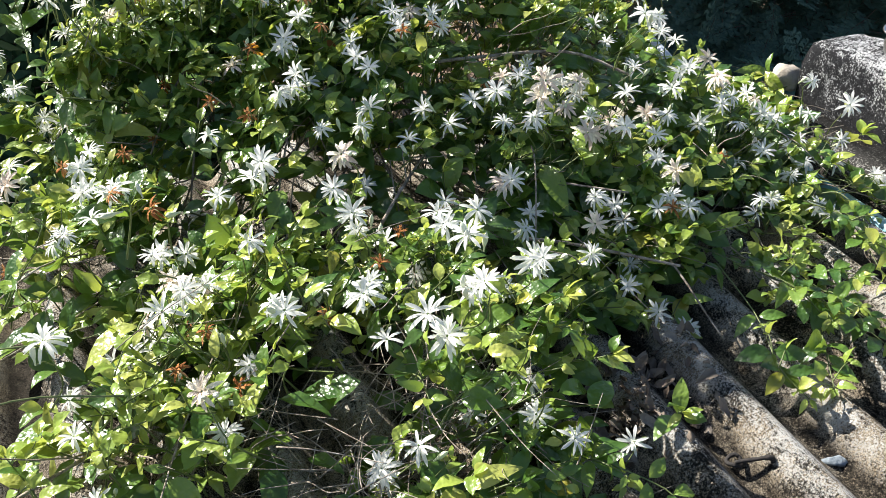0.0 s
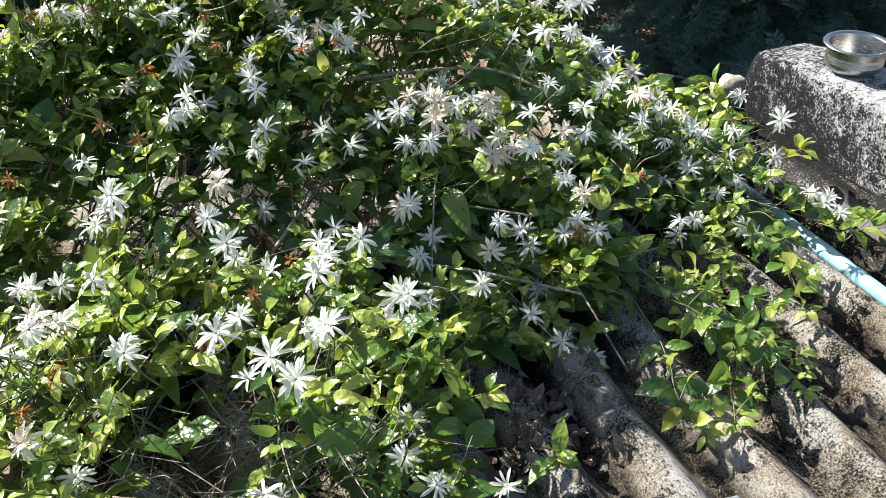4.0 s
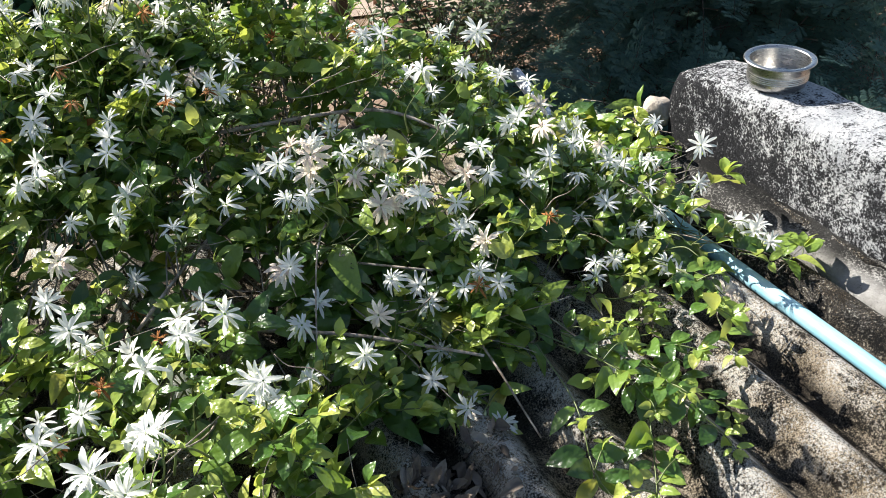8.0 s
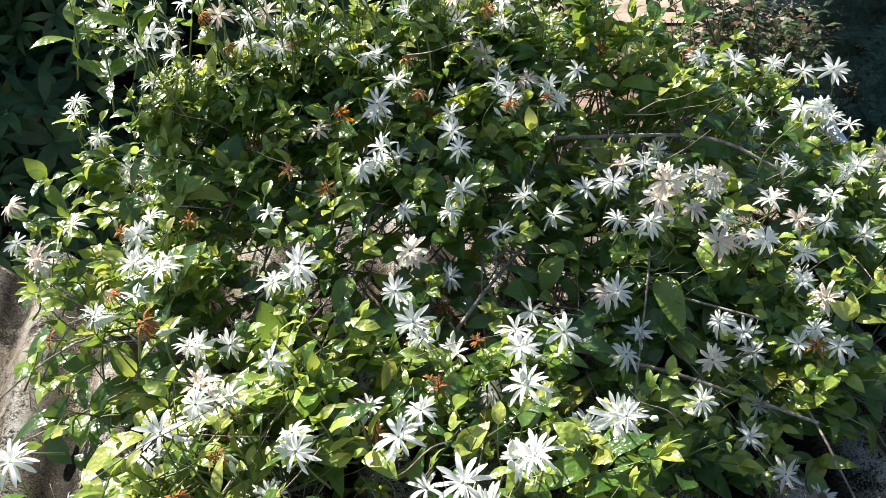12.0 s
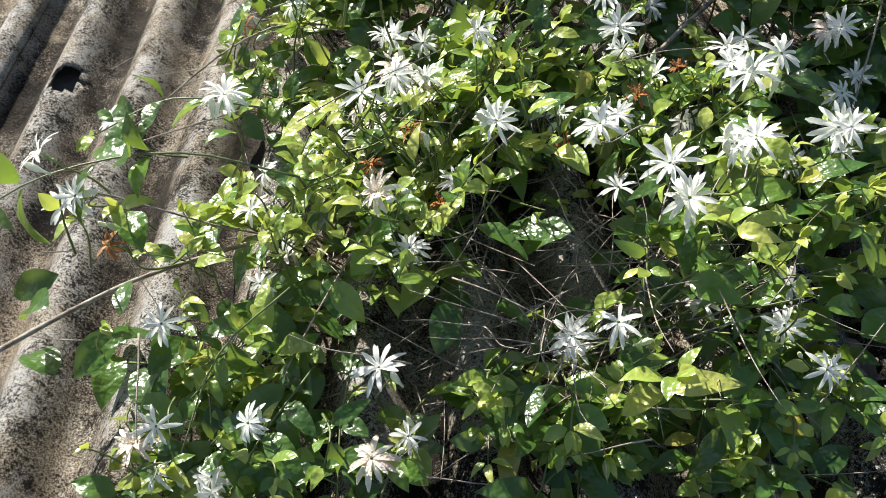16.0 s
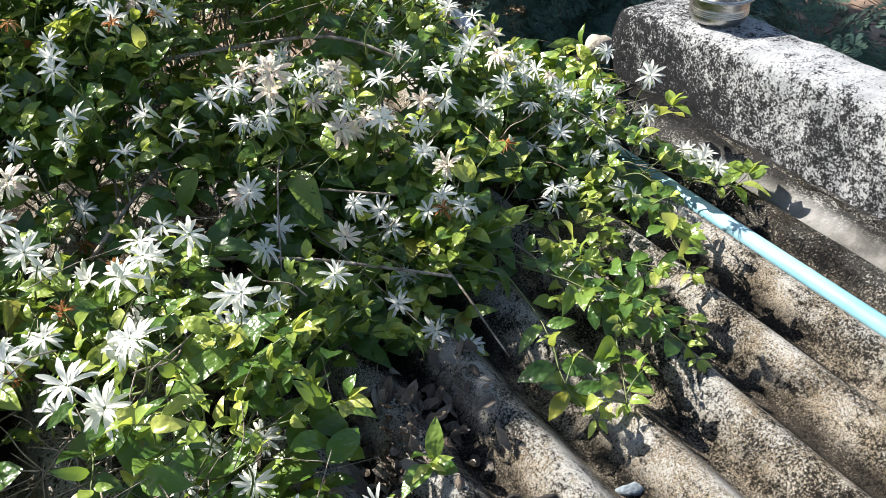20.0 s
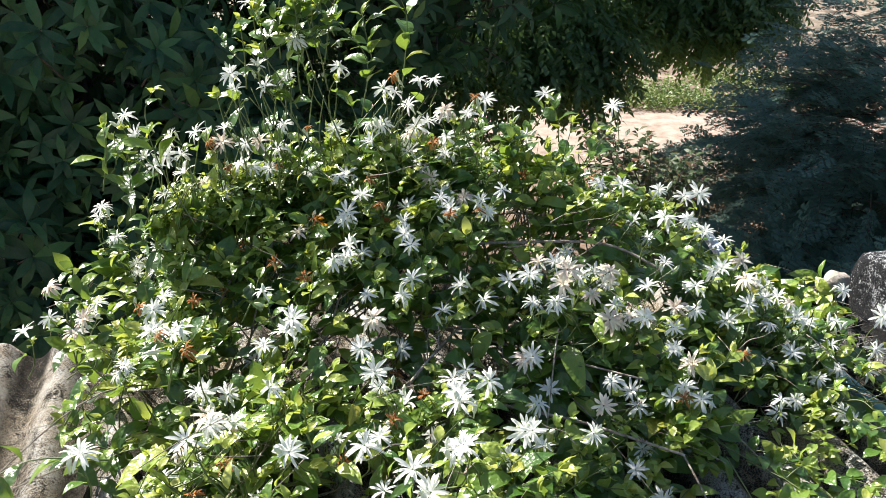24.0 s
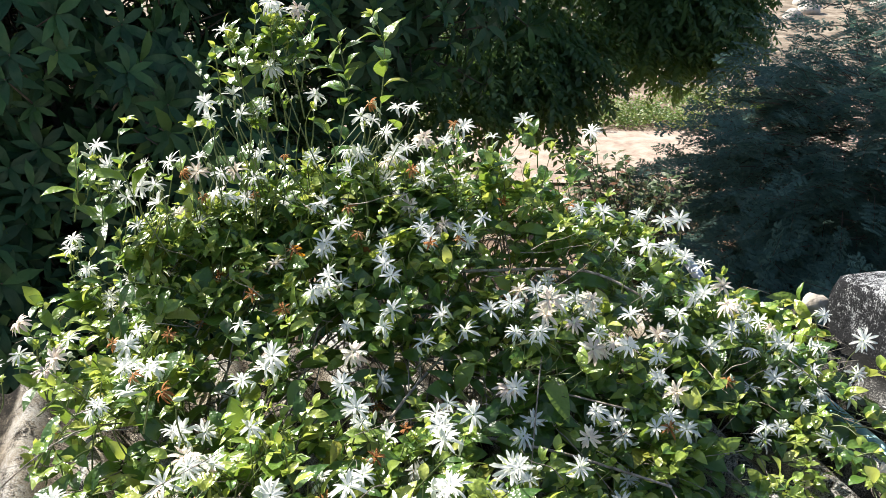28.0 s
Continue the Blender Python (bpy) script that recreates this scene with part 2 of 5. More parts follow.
def wall_material():
    """Old limewash over rough masonry: chalky white where rain and sun keep it clean, crusted with black algae on its upright faces."""
    m, nt, bsdf, out = material("limewashed_masonry")
    base = ramp(nt, noise_tex(nt, 9, 8.0, 0.7), (0.34, (0.34, 0.35, 0.37)), (0.5, (0.5, 0.51, 0.525)), (0.66, (0.64, 0.645, 0.65)))
    base = mix(nt, ramp(nt, noise_tex(nt, 130, 5.0, 0.75), (0.52, (0.0, 0.0, 0.0)), (0.64, (0.55, 0.55, 0.55))), base, (0.3, 0.3, 0.31))
    grain, clump, broad = noise_tex(nt, 190, 5.0, 0.75), noise_tex(nt, 48, 7.0, 0.72), noise_tex(nt, 7.5, 6.0, 0.62)
    black = mix(nt, 0.24, mix(nt, 0.42, grain, clump), broad)
    geo, tc = nt.nodes.new("ShaderNodeNewGeometry"), nt.nodes.new("ShaderNodeTexCoord")
    up, at = nt.nodes.new("ShaderNodeSeparateXYZ"), nt.nodes.new("ShaderNodeSeparateXYZ")
    nt.links.new(geo.outputs["True Normal"], up.inputs[0])
    nt.links.new(tc.outputs["Object"], at.inputs[0])
    # rain washes the top; the crust is thickest at the far end and low on the face
    level = black
    for source, lo, hi, a, b in ((up.outputs["Z"], 0.3, 0.9, 0.0, -0.042), (at.outputs["Y"], -0.5, 0.42, -0.036, 0.046), (at.outputs["Z"], 0.2, 0.03, -0.012, 0.022)):
        part_of, add = node(nt, "ShaderNodeMapRange"), node(nt, "ShaderNodeMath")
        nt.links.new(source, part_of.inputs["Value"])
        for k, v in (("From Min", lo), ("From Max", hi), ("To Min", a), ("To Max", b)):
            part_of.inputs[k].default_value = v
        add.operation = "ADD"
        nt.links.new(level, add.inputs[0])
        nt.links.new(part_of.outputs[0], add.inputs[1])
        level = add.outputs[0]
    base = mix(nt, ramp(nt, level, (0.47, (0.0, 0.0, 0.0)), (0.495, (0.6, 0.6, 0.6)), (0.525, (0.97, 0.97, 0.97))), base, (0.012, 0.012, 0.014))
    nt.links.new(base, bsdf.inputs["Base Color"])
    bsdf.inputs["Roughness"].default_value = 0.92
    bsdf.inputs["Specular IOR Level"].default_value = 0.06
    bump(nt, bsdf, mix(nt, 0.5, noise_tex(nt, 60, 9.0, 0.75), clump), 1.0, 0.022)
    return m


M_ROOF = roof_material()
M_WALL = wall_material()


def mortar_material():
    m, nt, bsdf, out = material("mortar")
    base = ramp(nt, noise_tex(nt, 7, 9.0, 0.7), (0.38, (0.13, 0.125, 0.115)), (0.5, (0.25, 0.24, 0.225)), (0.62, (0.36, 0.35, 0.335)))
    base = mix(nt, crust(nt, 240, 5, 0.55, 0.55, 0.03), base, (0.02, 0.019, 0.018))
    tc, sep = nt.nodes.new("ShaderNodeTexCoord"), nt.nodes.new("ShaderNodeSeparateXYZ")
    nt.links.new(tc.outputs["Object"], sep.inputs[0])
    damp, wet = node(nt, "ShaderNodeMapRange"), node(nt, "ShaderNodeMath")
    nt.links.new(sep.outputs["X"], damp.inputs["Value"])
    for k, v in (("From Min", 1.238), ("From Max", 1.268), ("To Min", 0.05), ("To Max", 0.95)):
        damp.inputs[k].default_value = v
    wet.operation = "MULTIPLY"
    nt.links.new(damp.outputs[0], wet.inputs[0])
    nt.links.new(crust(nt, 200, 14, 0.4, 0.455, 0.025), wet.inputs[1])
    base = mix(nt, wet.outputs[0], base, (0.008, 0.008, 0.008))
    # towards its far end it is black all over
    end, far_black = node(nt, "ShaderNodeMapRange"), node(nt, "ShaderNodeMath")
    nt.links.new(sep.outputs["Y"], end.inputs["Value"])
    for k, v in (("From Min", -0.12), ("From Max", 0.14), ("To Min", 0.0), ("To Max", 0.95)):
        end.inputs[k].default_value = v
    far_black.operation = "MULTIPLY"
    nt.links.new(end.outputs[0], far_black.inputs[0])
    nt.links.new(crust(nt, 210, 9, 0.4, 0.47, 0.03), far_black.inputs[1])
    base = mix(nt, far_black.outputs[0], base, (0.009, 0.009, 0.009))
    nt.links.new(base, bsdf.inputs["Base Color"])
    bsdf.inputs["Roughness"].default_value = 0.9
    bsdf.inputs["Specular IOR Level"].default_value = 0.1
    bump(nt, bsdf, noise_tex(nt, 110, 8.0, 0.75), 0.9, 0.008)
    return m


M_MORTAR = mortar_material()
M_STONE = simple("pale_stone", ((0.3, (0.24, 0.205, 0.165)), (0.7, (0.47, 0.42, 0.36))), 20, 0.85, 70, 0.6)
M_CHIP = simple("slate_chip", ((0.35, (0.05, 0.07, 0.09)), (0.65, (0.25, 0.29, 0.33))), 90, 0.6, 150, 0.5)
M_IRON = simple("rusted_iron", ((0.3, (0.012, 0.011, 0.011)), (0.7, (0.035, 0.029, 0.026))), 120, 0.7, 300, 0.4, 0.3)
M_PIPE = simple("blue_plastic", ((0.3, (0.15, 0.36, 0.47)), (0.5, (0.25, 0.5, 0.6)), (0.7, (0.45, 0.65, 0.7))), 7, 0.42, 200, 0.1, 0.0, (3.0, 0.6, 3.0))
M_PALEPIPE = simple("grey_plastic", ((0.3, (0.36, 0.4, 0.46)), (0.7, (0.55, 0.58, 0.62))), 20, 0.45)


def ground_material():
    """Reddish earth near the house that gives way to pale sand beyond the road."""
    m, nt, bsdf, out = material("dry_earth")
    earth = ramp(nt, noise_tex(nt, 1.6, 8.0, 0.65), (0.35, (0.1, 0.065, 0.045)), (0.5, (0.2, 0.135, 0.095)), (0.65, (0.32, 0.24, 0.18)))
    sand = ramp(nt, noise_tex(nt, 2.2, 8.0, 0.7), (0.36, (0.085, 0.06, 0.04)), (0.49, (0.19, 0.145, 0.1)), (0.62, (0.3, 0.25, 0.19)))
    tc, sep, far = nt.nodes.new("ShaderNodeTexCoord"), nt.nodes.new("ShaderNodeSeparateXYZ"), node(nt, "ShaderNodeMapRange")
    nt.links.new(tc.outputs["Object"], sep.inputs[0])
    nt.links.new(sep.outputs["Y"], far.inputs["Value"])
    for k, v in (("From Min", 12.0), ("From Max", 13.5), ("To Min", 0.0), ("To Max", 1.0)):
        far.inputs[k].default_value = v
    nt.links.new(mix(nt, far.outputs[0], earth, sand), bsdf.inputs["Base Color"])
    bsdf.inputs["Roughness"].default_value = 0.95
    bump(nt, bsdf, noise_tex(nt, 6, 6.0, 0.65), 0.6, 0.05)
    return m


M_GROUND = ground_material()
M_ROAD = simple("sandy_road", ((0.35, (0.24, 0.175, 0.135)), (0.5, (0.35, 0.265, 0.21)), (0.65, (0.42, 0.335, 0.275))), 5, 0.95, 14, 0.5, distance=0.03)
M_HOUSE = simple("house_plaster", ((0.3, (0.3, 0.27, 0.23)), (0.7, (0.5, 0.46, 0.4))), 3, 0.9, 60, 0.4)
M_BOULDER = simple("granite", ((0.3, (0.28, 0.25, 0.22)), (0.7, (0.52, 0.47, 0.42))), 4, 0.9, 20, 0.6)


def steel_material():
    m, nt, bsdf, out = material("brushed_steel")
    bsdf.inputs["Metallic"].default_value = 1.0
    nt.links.new(ramp(nt, noise_tex(nt, 30, 4.0, 0.6, (1, 1, 12)), (0.3, (0.34, 0.33, 0.32)), (0.7, (0.5, 0.49, 0.47))), bsdf.inputs["Base Color"])
    nt.links.new(ramp(nt, noise_tex(nt, 60, 4.0, 0.6, (1, 1, 14)), (0.3, (0.22, 0.22, 0.22)), (0.7, (0.4, 0.4, 0.4))), bsdf.inputs["Roughness"])
    return m


M_STEEL = steel_material()


# ---- helpers for shapes ----
def mesh_from(name, verts, faces, mats, face_mats=None, smooth=True):
    me = bpy.data.meshes.new(name)
    me.from_pydata([tuple(v) for v in verts], [], faces)
    for m in mats if isinstance(mats, (list, tuple)) else [mats]:
        me.materials.append(m)
    if face_mats is not None:
        me.polygons.foreach_set("material_index", face_mats)
    me.polygons.foreach_set("use_smooth", [smooth] * len(me.polygons))
    me.update()
    return me


def part(name, data, mat, parent, label=""):
    """Links a bmesh or a mesh as one object under a thing."""
    if isinstance(data, bmesh.types.BMesh):
        me = bpy.data.meshes.new(name)
        data.to_mesh(me)
        data.free()
        me.materials.append(mat)
        me.polygons.foreach_set("use_smooth", [True] * len(me.polygons))
        data = me
    ob = new(name, data)
    ob.parent = parent
    if label:
        tagged(ob, label)
    return ob


class Bag:
    """Gathers many small shapes for one mesh."""

    def __init__(self):
        self.v, self.f, self.n = [], [], 0

    def add(self, verts, faces):
        self.v.append(np.asarray(verts, float))
        self.f.extend([tuple(i + self.n for i in f) for f in faces])
        self.n += len(verts)

    def mesh(self, name, mat, smooth=True):
        return mesh_from(name, np.concatenate(self.v).tolist(), self.f, mat, None, smooth)


def unit(v):
    v = np.asarray(v, float)
    return v / (np.linalg.norm(v) + 1e-9)


def tube(bag, points, r0, r1, sides=5):
    """A tapering round stem along points."""
    pts = np.asarray(points, float)
    rings = []
    for i, p in enumerate(pts):
        d = unit(pts[min(i + 1, len(pts) - 1)] - pts[max(i - 1, 0)])
        a = unit(np.cross(d, (0.31, 0.17, 0.93) if abs(d[2]) < 0.9 else (1, 0, 0)))
        b = np.cross(d, a)
        r = r0 + (r1 - r0) * i / (len(pts) - 1)
        rings += [p + r * (math.cos(t) * a + math.sin(t) * b) for t in np.linspace(0, 2 * math.pi, sides, endpoint=False)]
    faces = [(i * sides + j, i * sides + (j + 1) % sides, (i + 1) * sides + (j + 1) % sides, (i + 1) * sides + j)
             for i in range(len(pts) - 1) for j in range(sides)]
    faces += [tuple(range(sides))[::-1], tuple((len(pts) - 1) * sides + j for j in range(sides))]
    bag.add(rings, faces)


def curve_points(knots, steps=4):
    """A smooth line through knots."""
    k = [np.asarray(p, float) for p in knots]
    k = [2 * k[0] - k[1]] + k + [2 * k[-1] - k[-2]]
    out = []
    for i in range(1, len(k) - 2):
        for s in np.linspace(0, 1, steps, endpoint=False):
            a, b, c, d = k[i - 1], k[i], k[i + 1], k[i + 2]
            out.append(0.5 * (2 * b + (c - a) * s + (2 * a - 5 * b + 4 * c - d) * s * s + (3 * b - a - 3 * c + d) * s**3))
    out.append(k[-2])
    return np.array(out)


def blade(widths, fold=0.25, droop=0.25, twist=0.0, wave=0.0, seed=0, across=(-1, 0, 1)):
    """A leaf along +y, one unit long: half widths at even steps, folded along its rib and drooping at the tip."""
    rng = random.Random(seed)
    n, c = len(widths), len(across)
    verts, faces = [], []
    for i, w in enumerate(widths):
        s = i / (n - 1)
        z = -droop * s * s + 0.06 * math.sin(s * 3)
        tw = twist * s
        for side in across:
            x = side * w
            zz = z + fold * (abs(x) - 0.5 * abs(side) * abs(x)) + abs(side) * (wave * math.sin(s * 9 + side * 1.3 + seed) + rng.uniform(-0.012, 0.012))
            verts.append((x * math.cos(tw), s, zz + x * math.sin(tw)))
    for i in range(n - 1):
        for k in range(c - 1):
            a = i * c + k
            faces.append((a, a + 1, a + c + 1, a + c))
    return np.array(verts), faces


LEAF_SHAPE = [0.012, 0.2, 0.275, 0.285, 0.25, 0.16, 0.008]
SLIM_SHAPE = [0.012, 0.15, 0.21, 0.22, 0.19, 0.12, 0.006]
LEAVES = [blade(LEAF_SHAPE if i % 3 else SLIM_SHAPE, f, d, t, 0.03, i, (-1, -0.55, 0, 0.55, 1))
          for i, (f, d, t) in enumerate(((0.5, 0.2, 0.1), (0.6, 0.35, -0.2), (0.25, 0.1, 0.3), (0.5, 0.5, 0.0), (0.8, 0.15, -0.15), (0.4, 0.3, 0.45), (0.3, 0.6, 0.25)))]
LEAF_UNIT = 0.05


def frame_of(base, along, normal, size):
    """4 x 4 numbers that lay a blade from base, along a way, its face towards normal."""
    y = unit(along)
    x = unit(np.cross(y, normal))
    z = np.cross(x, y)
    m = np.eye(4)
    m[:3, 0], m[:3, 1], m[:3, 2], m[:3, 3] = x * size, y * size, z * size, base
    return m


def place(shape, m):
    return shape @ m[:3, :3].T + m[:3, 3]


# ---- ground, road and house ----
GROUND_Z = -2.5
CREST, PITCH, DEPTH = -1.037, 0.146, 0.056      # a crest's x, the spacing and the depth of the corrugation


def ground():
    xs = sorted({*np.linspace(-30, 60, 46).tolist(), -900.0, -200.0, 200.0, 900.0})
    ys = sorted({*np.linspace(-20, 70, 46).tolist(), -900.0, -200.0, 200.0, 900.0})
    verts = [(x, y, GROUND_Z + 0.06 * noise.noise((x * 0.35, y * 0.35, 0)) if abs(x) < 100 and abs(y) < 100 else GROUND_Z) for y in ys for x in xs]
    n = len(xs)
    faces = [(j * n + i, j * n + i + 1, (j + 1) * n + i + 1, (j + 1) * n + i) for j in range(len(ys) - 1) for i in range(n - 1)]
    tagged(new("ground", mesh_from("ground", verts, faces, M_GROUND)), "dry reddish-brown bare earth", "ground", kind="structure")


def road():
    along, across = Vector((0.953, -0.303, 0)), Vector((0.303, 0.953, 0))
    rng = random.Random(3)
    verts, faces = [], []
    for i in range(61):
        c = Vector((5.55, 8.95, GROUND_Z + 0.075)) + along * (i - 30) * 1.0
        for side, w in ((-1, 1.25), (-0.4, 1.25), (0.4, 1.25), (1, 1.25)):
            p = c + across * (side * w + (rng.uniform(-0.12, 0.12) if abs(side) == 1 else 0))
            verts.append((p.x, p.y, p.z - (0.05 if abs(side) == 1 else 0)))
    for i in range(60):
        for j in range(3):
            a = i * 4 + j
            faces.append((a, a + 4, a + 5, a + 1))
    tagged(new("road", mesh_from("road", verts, faces, M_ROAD)), "pale pinkish sandy dirt road", "road", kind="structure")


def roof_height(x):
    return 0.5 * DEPTH * math.cos(2 * math.pi * (x - CREST) / PITCH)


def roof_sheet(parent, x0, x1, y0, y1, lift, tilt, hole=None):
    """One corrugated sheet, 6 mm thick, from x0 to x1 across the ribs."""
    rng = random.Random(int(x0 * 100))
    nx, ny = int(round((x1 - x0) / PITCH * 14)), int((y1 - y0) / (0.012 if hole else 0.045))
    verts, faces = [], []
    for j in range(ny + 1):
        for i in range(nx + 1):
            x, y = x0 + (x1 - x0) * i / nx, y0 + (y1 - y0) * j / ny
            edge = 0.006 * noise.noise((x * 20, 3.1, 0)) if j in (0, ny) else 0
            z = roof_height(x) + lift + tilt * (x - x0) + 0.0018 * noise.noise((x * 9, y * 9, 1)) + 0.0009 * noise.noise((x * 40, y * 40, 4))
            verts.append((x, y + edge, z))
    n = nx + 1
    top = []
    for j in range(ny):
        for i in range(nx):
            cx, cy = x0 + (x1 - x0) * (i + 0.5) / nx, y0 + (y1 - y0) * (j + 0.5) / ny
            if hole:
                dx, dy = (cx - hole[0]) / hole[2], (cy - hole[1]) / hole[3]
                if math.hypot(dx, dy) < 1 + 0.16 * math.sin(3 * math.atan2(dy, dx)) + 0.14 * math.sin(7 * math.atan2(dy, dx)):
                    continue
            top.append((j * n + i, j * n + i + 1, (j + 1) * n + i + 1, (j + 1) * n + i))
    under = [(x, y, z - 0.0065) for x, y, z in verts]
    m = len(verts)
    faces = top + [tuple(k + m for k in reversed(f)) for f in top]
    seen = {}
    for f in top:
        for a, b in zip(f, f[1:] + f[:1]):
            seen[(a, b)] = True
    for a, b in seen:
        if (b, a) not in seen:
            faces.append((b, a, a + m, b + m))
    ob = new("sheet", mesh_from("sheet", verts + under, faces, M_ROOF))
    ob.parent = parent
    return ob


def roof():
    top = tagged(new("corrugated_roof"), "weathered grey corrugated cement roof with black lichen", "roof", kind="structure")
    sheets = [(-3.2, -2.14), (-2.18, -1.15), (-1.25, -0.1), (-0.18, 0.93), (0.86, 1.285)]
    for k, (a, b) in enumerate(sheets):
        roof_sheet(top, a, b, -1.75, 0.8 if k < 4 else 0.62, 0.008 * (1 if k % 2 else 0), 0.0, (-1.03, 0.41, 0.023, 0.042) if k == 2 else None)


def box(name, x0, x1, y0, y1, z0, z1, mat, seg=0.25, rough=0.01, parent=None):
    """A masonry block with uneven faces and worn edges."""
    bm = bmesh.new()
    bmesh.ops.create_cube(bm, size=1.0, matrix=Matrix.LocRotScale(((x0 + x1) / 2, (y0 + y1) / 2, (z0 + z1) / 2), None, (x1 - x0, y1 - y0, z1 - z0)))
    bmesh.ops.bevel(bm, geom=bm.edges[:], offset=min(0.02, (x1 - x0) * 0.1), segments=2, affect="EDGES")
    for axis, lo, hi in ((0, x0, x1), (1, y0, y1), (2, z0, z1)):
        for k in range(1, max(1, int((hi - lo) / seg))):
            co, no = [0, 0, 0], [0, 0, 0]
            co[axis], no[axis] = lo + k * seg, 1
            bmesh.ops.bisect_plane(bm, geom=bm.verts[:] + bm.edges[:] + bm.faces[:], plane_co=co, plane_no=no)
    for v in bm.verts:
        v.co += Vector([rough * noise.noise((v.co * 7 + Vector((k * 9, 0, 0)))) for k in range(3)])
    return bm


def masonry():
    """The parapet beside the roof: a block of uneven masonry with a crumbled rounded top."""
    wall = tagged(new("parapet_wall"), "limewashed masonry parapet wall blotched with black algae", "wall", kind="structure")
    ys = np.arange(-2.2, 0.5001, 0.02)
    prof = [(1.29, -2.5), (1.29, -1.0), (1.292, -0.2), (1.292, -0.06), (1.293, -0.02), (1.293, 0.02), (1.293, 0.06), (1.294, 0.1), (1.294, 0.13), (1.295, 0.16), (1.296, 0.185), (1.3, 0.202), (1.31, 0.213), (1.33, 0.217), (1.36, 0.218), (1.39, 0.218),
            (1.42, 0.217), (1.445, 0.215), (1.458, 0.21), (1.465, 0.2), (1.468, 0.17), (1.47, 0.1), (1.47, 0.0), (1.47, -1.0), (1.47, -2.5)]
    verts, faces = [], []
    n = len(prof)
    for y in ys:
        drop = -0.034 * max(0.0, (y - 0.2) / 0.3) ** 1.5 + 0.012 * min(1.0, max(0.0, (0.2 - y) / 0.4))
        end = max(0.0, (y - 0.46) / 0.04)
        for x, z in prof:
            q = Vector((x * 11, y * 11, z * 11))
            q2 = Vector((x * 45, y * 45, z * 45))
            amp = 0.009 if z > -0.3 else 0.004
            k = 1 if z > 0.05 else 0
            cx = 1.38 + (x - 1.38) * (1 - 0.02 * end * end)
            verts.append((cx + amp * noise.noise(q) + 0.0035 * noise.noise(q2), y + 0.004 * noise.noise(q2 + Vector((5, 0, 0))),
                          z + k * (drop - 0.008 * end * end) + amp * 0.7 * noise.noise(q + Vector((0, 7, 3))) + 0.003 * noise.noise(q2 + Vector((0, 3, 9)))))
    for j in range(len(ys) - 1):
        for i in range(n - 1):
            a = j * n + i
            faces.append((a, a + n, a + n + 1, a + 1))
    last = (len(ys) - 1) * n
    extra = len(verts)
    verts += verts[last:last + n] + verts[:n]
    faces.append(tuple(extra + i for i in range(n)))
    faces.append(tuple(extra + n + i for i in reversed(range(n))))
    part("masonry", mesh_from("masonry", verts, faces, M_WALL), None, wall)
    # mortar fillet between the last rib and the wall
    ys = np.arange(-1.75, 0.44, 0.03)
    prof = [(1.22, -0.018), (1.228, -0.008), (1.239, -0.001), (1.25, 0.005), (1.27, 0.012), (1.285, 0.022), (1.305, 0.03), (1.31, -0.1), (1.214, -0.1)]
    verts, faces, n = [], [], 9
    for y in ys:
        for x, z in prof:
            q = Vector((x * 14, y * 14, z * 14))
            verts.append((x + (0.01 * noise.noise(q * 0.8) if x < 1.25 and z >= 0 else 0), y, z + (0.006 * noise.noise(q + Vector((3, 3, 3))) if z >= 0 else 0)))
    for j in range(len(ys) - 1):
        for i in range(n):
            faces.append((j * n + i, (j + 1) * n + i, (j + 1) * n + (i + 1) % n, j * n + (i + 1) % n))
    faces += [tuple(reversed(range(n))), tuple((len(ys) - 1) * n + i for i in range(n))]
    part("mortar_fillet", mesh_from("mortar_fillet", verts, faces, M_MORTAR), None, wall, "cracked pale grey mortar fillet")


def house():
    walls = (("wall_rear", -3.1, 1.28, 0.42, 0.62), ("wall_side", -3.1, -2.9, -1.7, 0.41))
    for name, x0, x1, y0, y1 in walls:
        tagged(part(name, box(name, x0, x1, y0, y1, GROUND_Z, -0.035, M_HOUSE, 0.5), M_HOUSE, None), "plastered house wall under the roof", "wall", kind="structure")
    floor = box("floor", -2.9, 1.28, -2.2, 0.41, GROUND_Z - 0.02, GROUND_Z + 0.1, M_HOUSE, 0.8, 0.003)
    tagged(part("floor", floor, M_HOUSE, None), "dark cement floor under the roof", "floor", kind="structure")
    tagged(part("wall_front", box("wall_front", -3.1, 1.28, -1.95, -1.76, GROUND_Z, -0.035, M_HOUSE, 0.5), M_HOUSE, None), "plastered house wall under the roof", "wall", kind="structure")


def lump(r, seed, squash=(1, 1, 1), sub=3, amp=0.25):
    bm = bmesh.new()
    bmesh.ops.create_icosphere(bm, subdivisions=sub, radius=1.0)
    for v in bm.verts:
        k = 1 + amp * noise.noise(v.co * 1.3 + Vector((seed * 3.1, 0, 0))) + 0.35 * amp * noise.noise(v.co * 4 + Vector((0, seed, 0)))
        v.co = Vector((v.co.x * squash[0], v.co.y * squash[1], v.co.z * squash[2])) * r * k
    return bm


def loose(name, bm, mat, at, label, category, group=""):
    ob = part(name, bm, mat, None)
    ob.matrix_basis = at
    return tagged(ob, label, category, group)


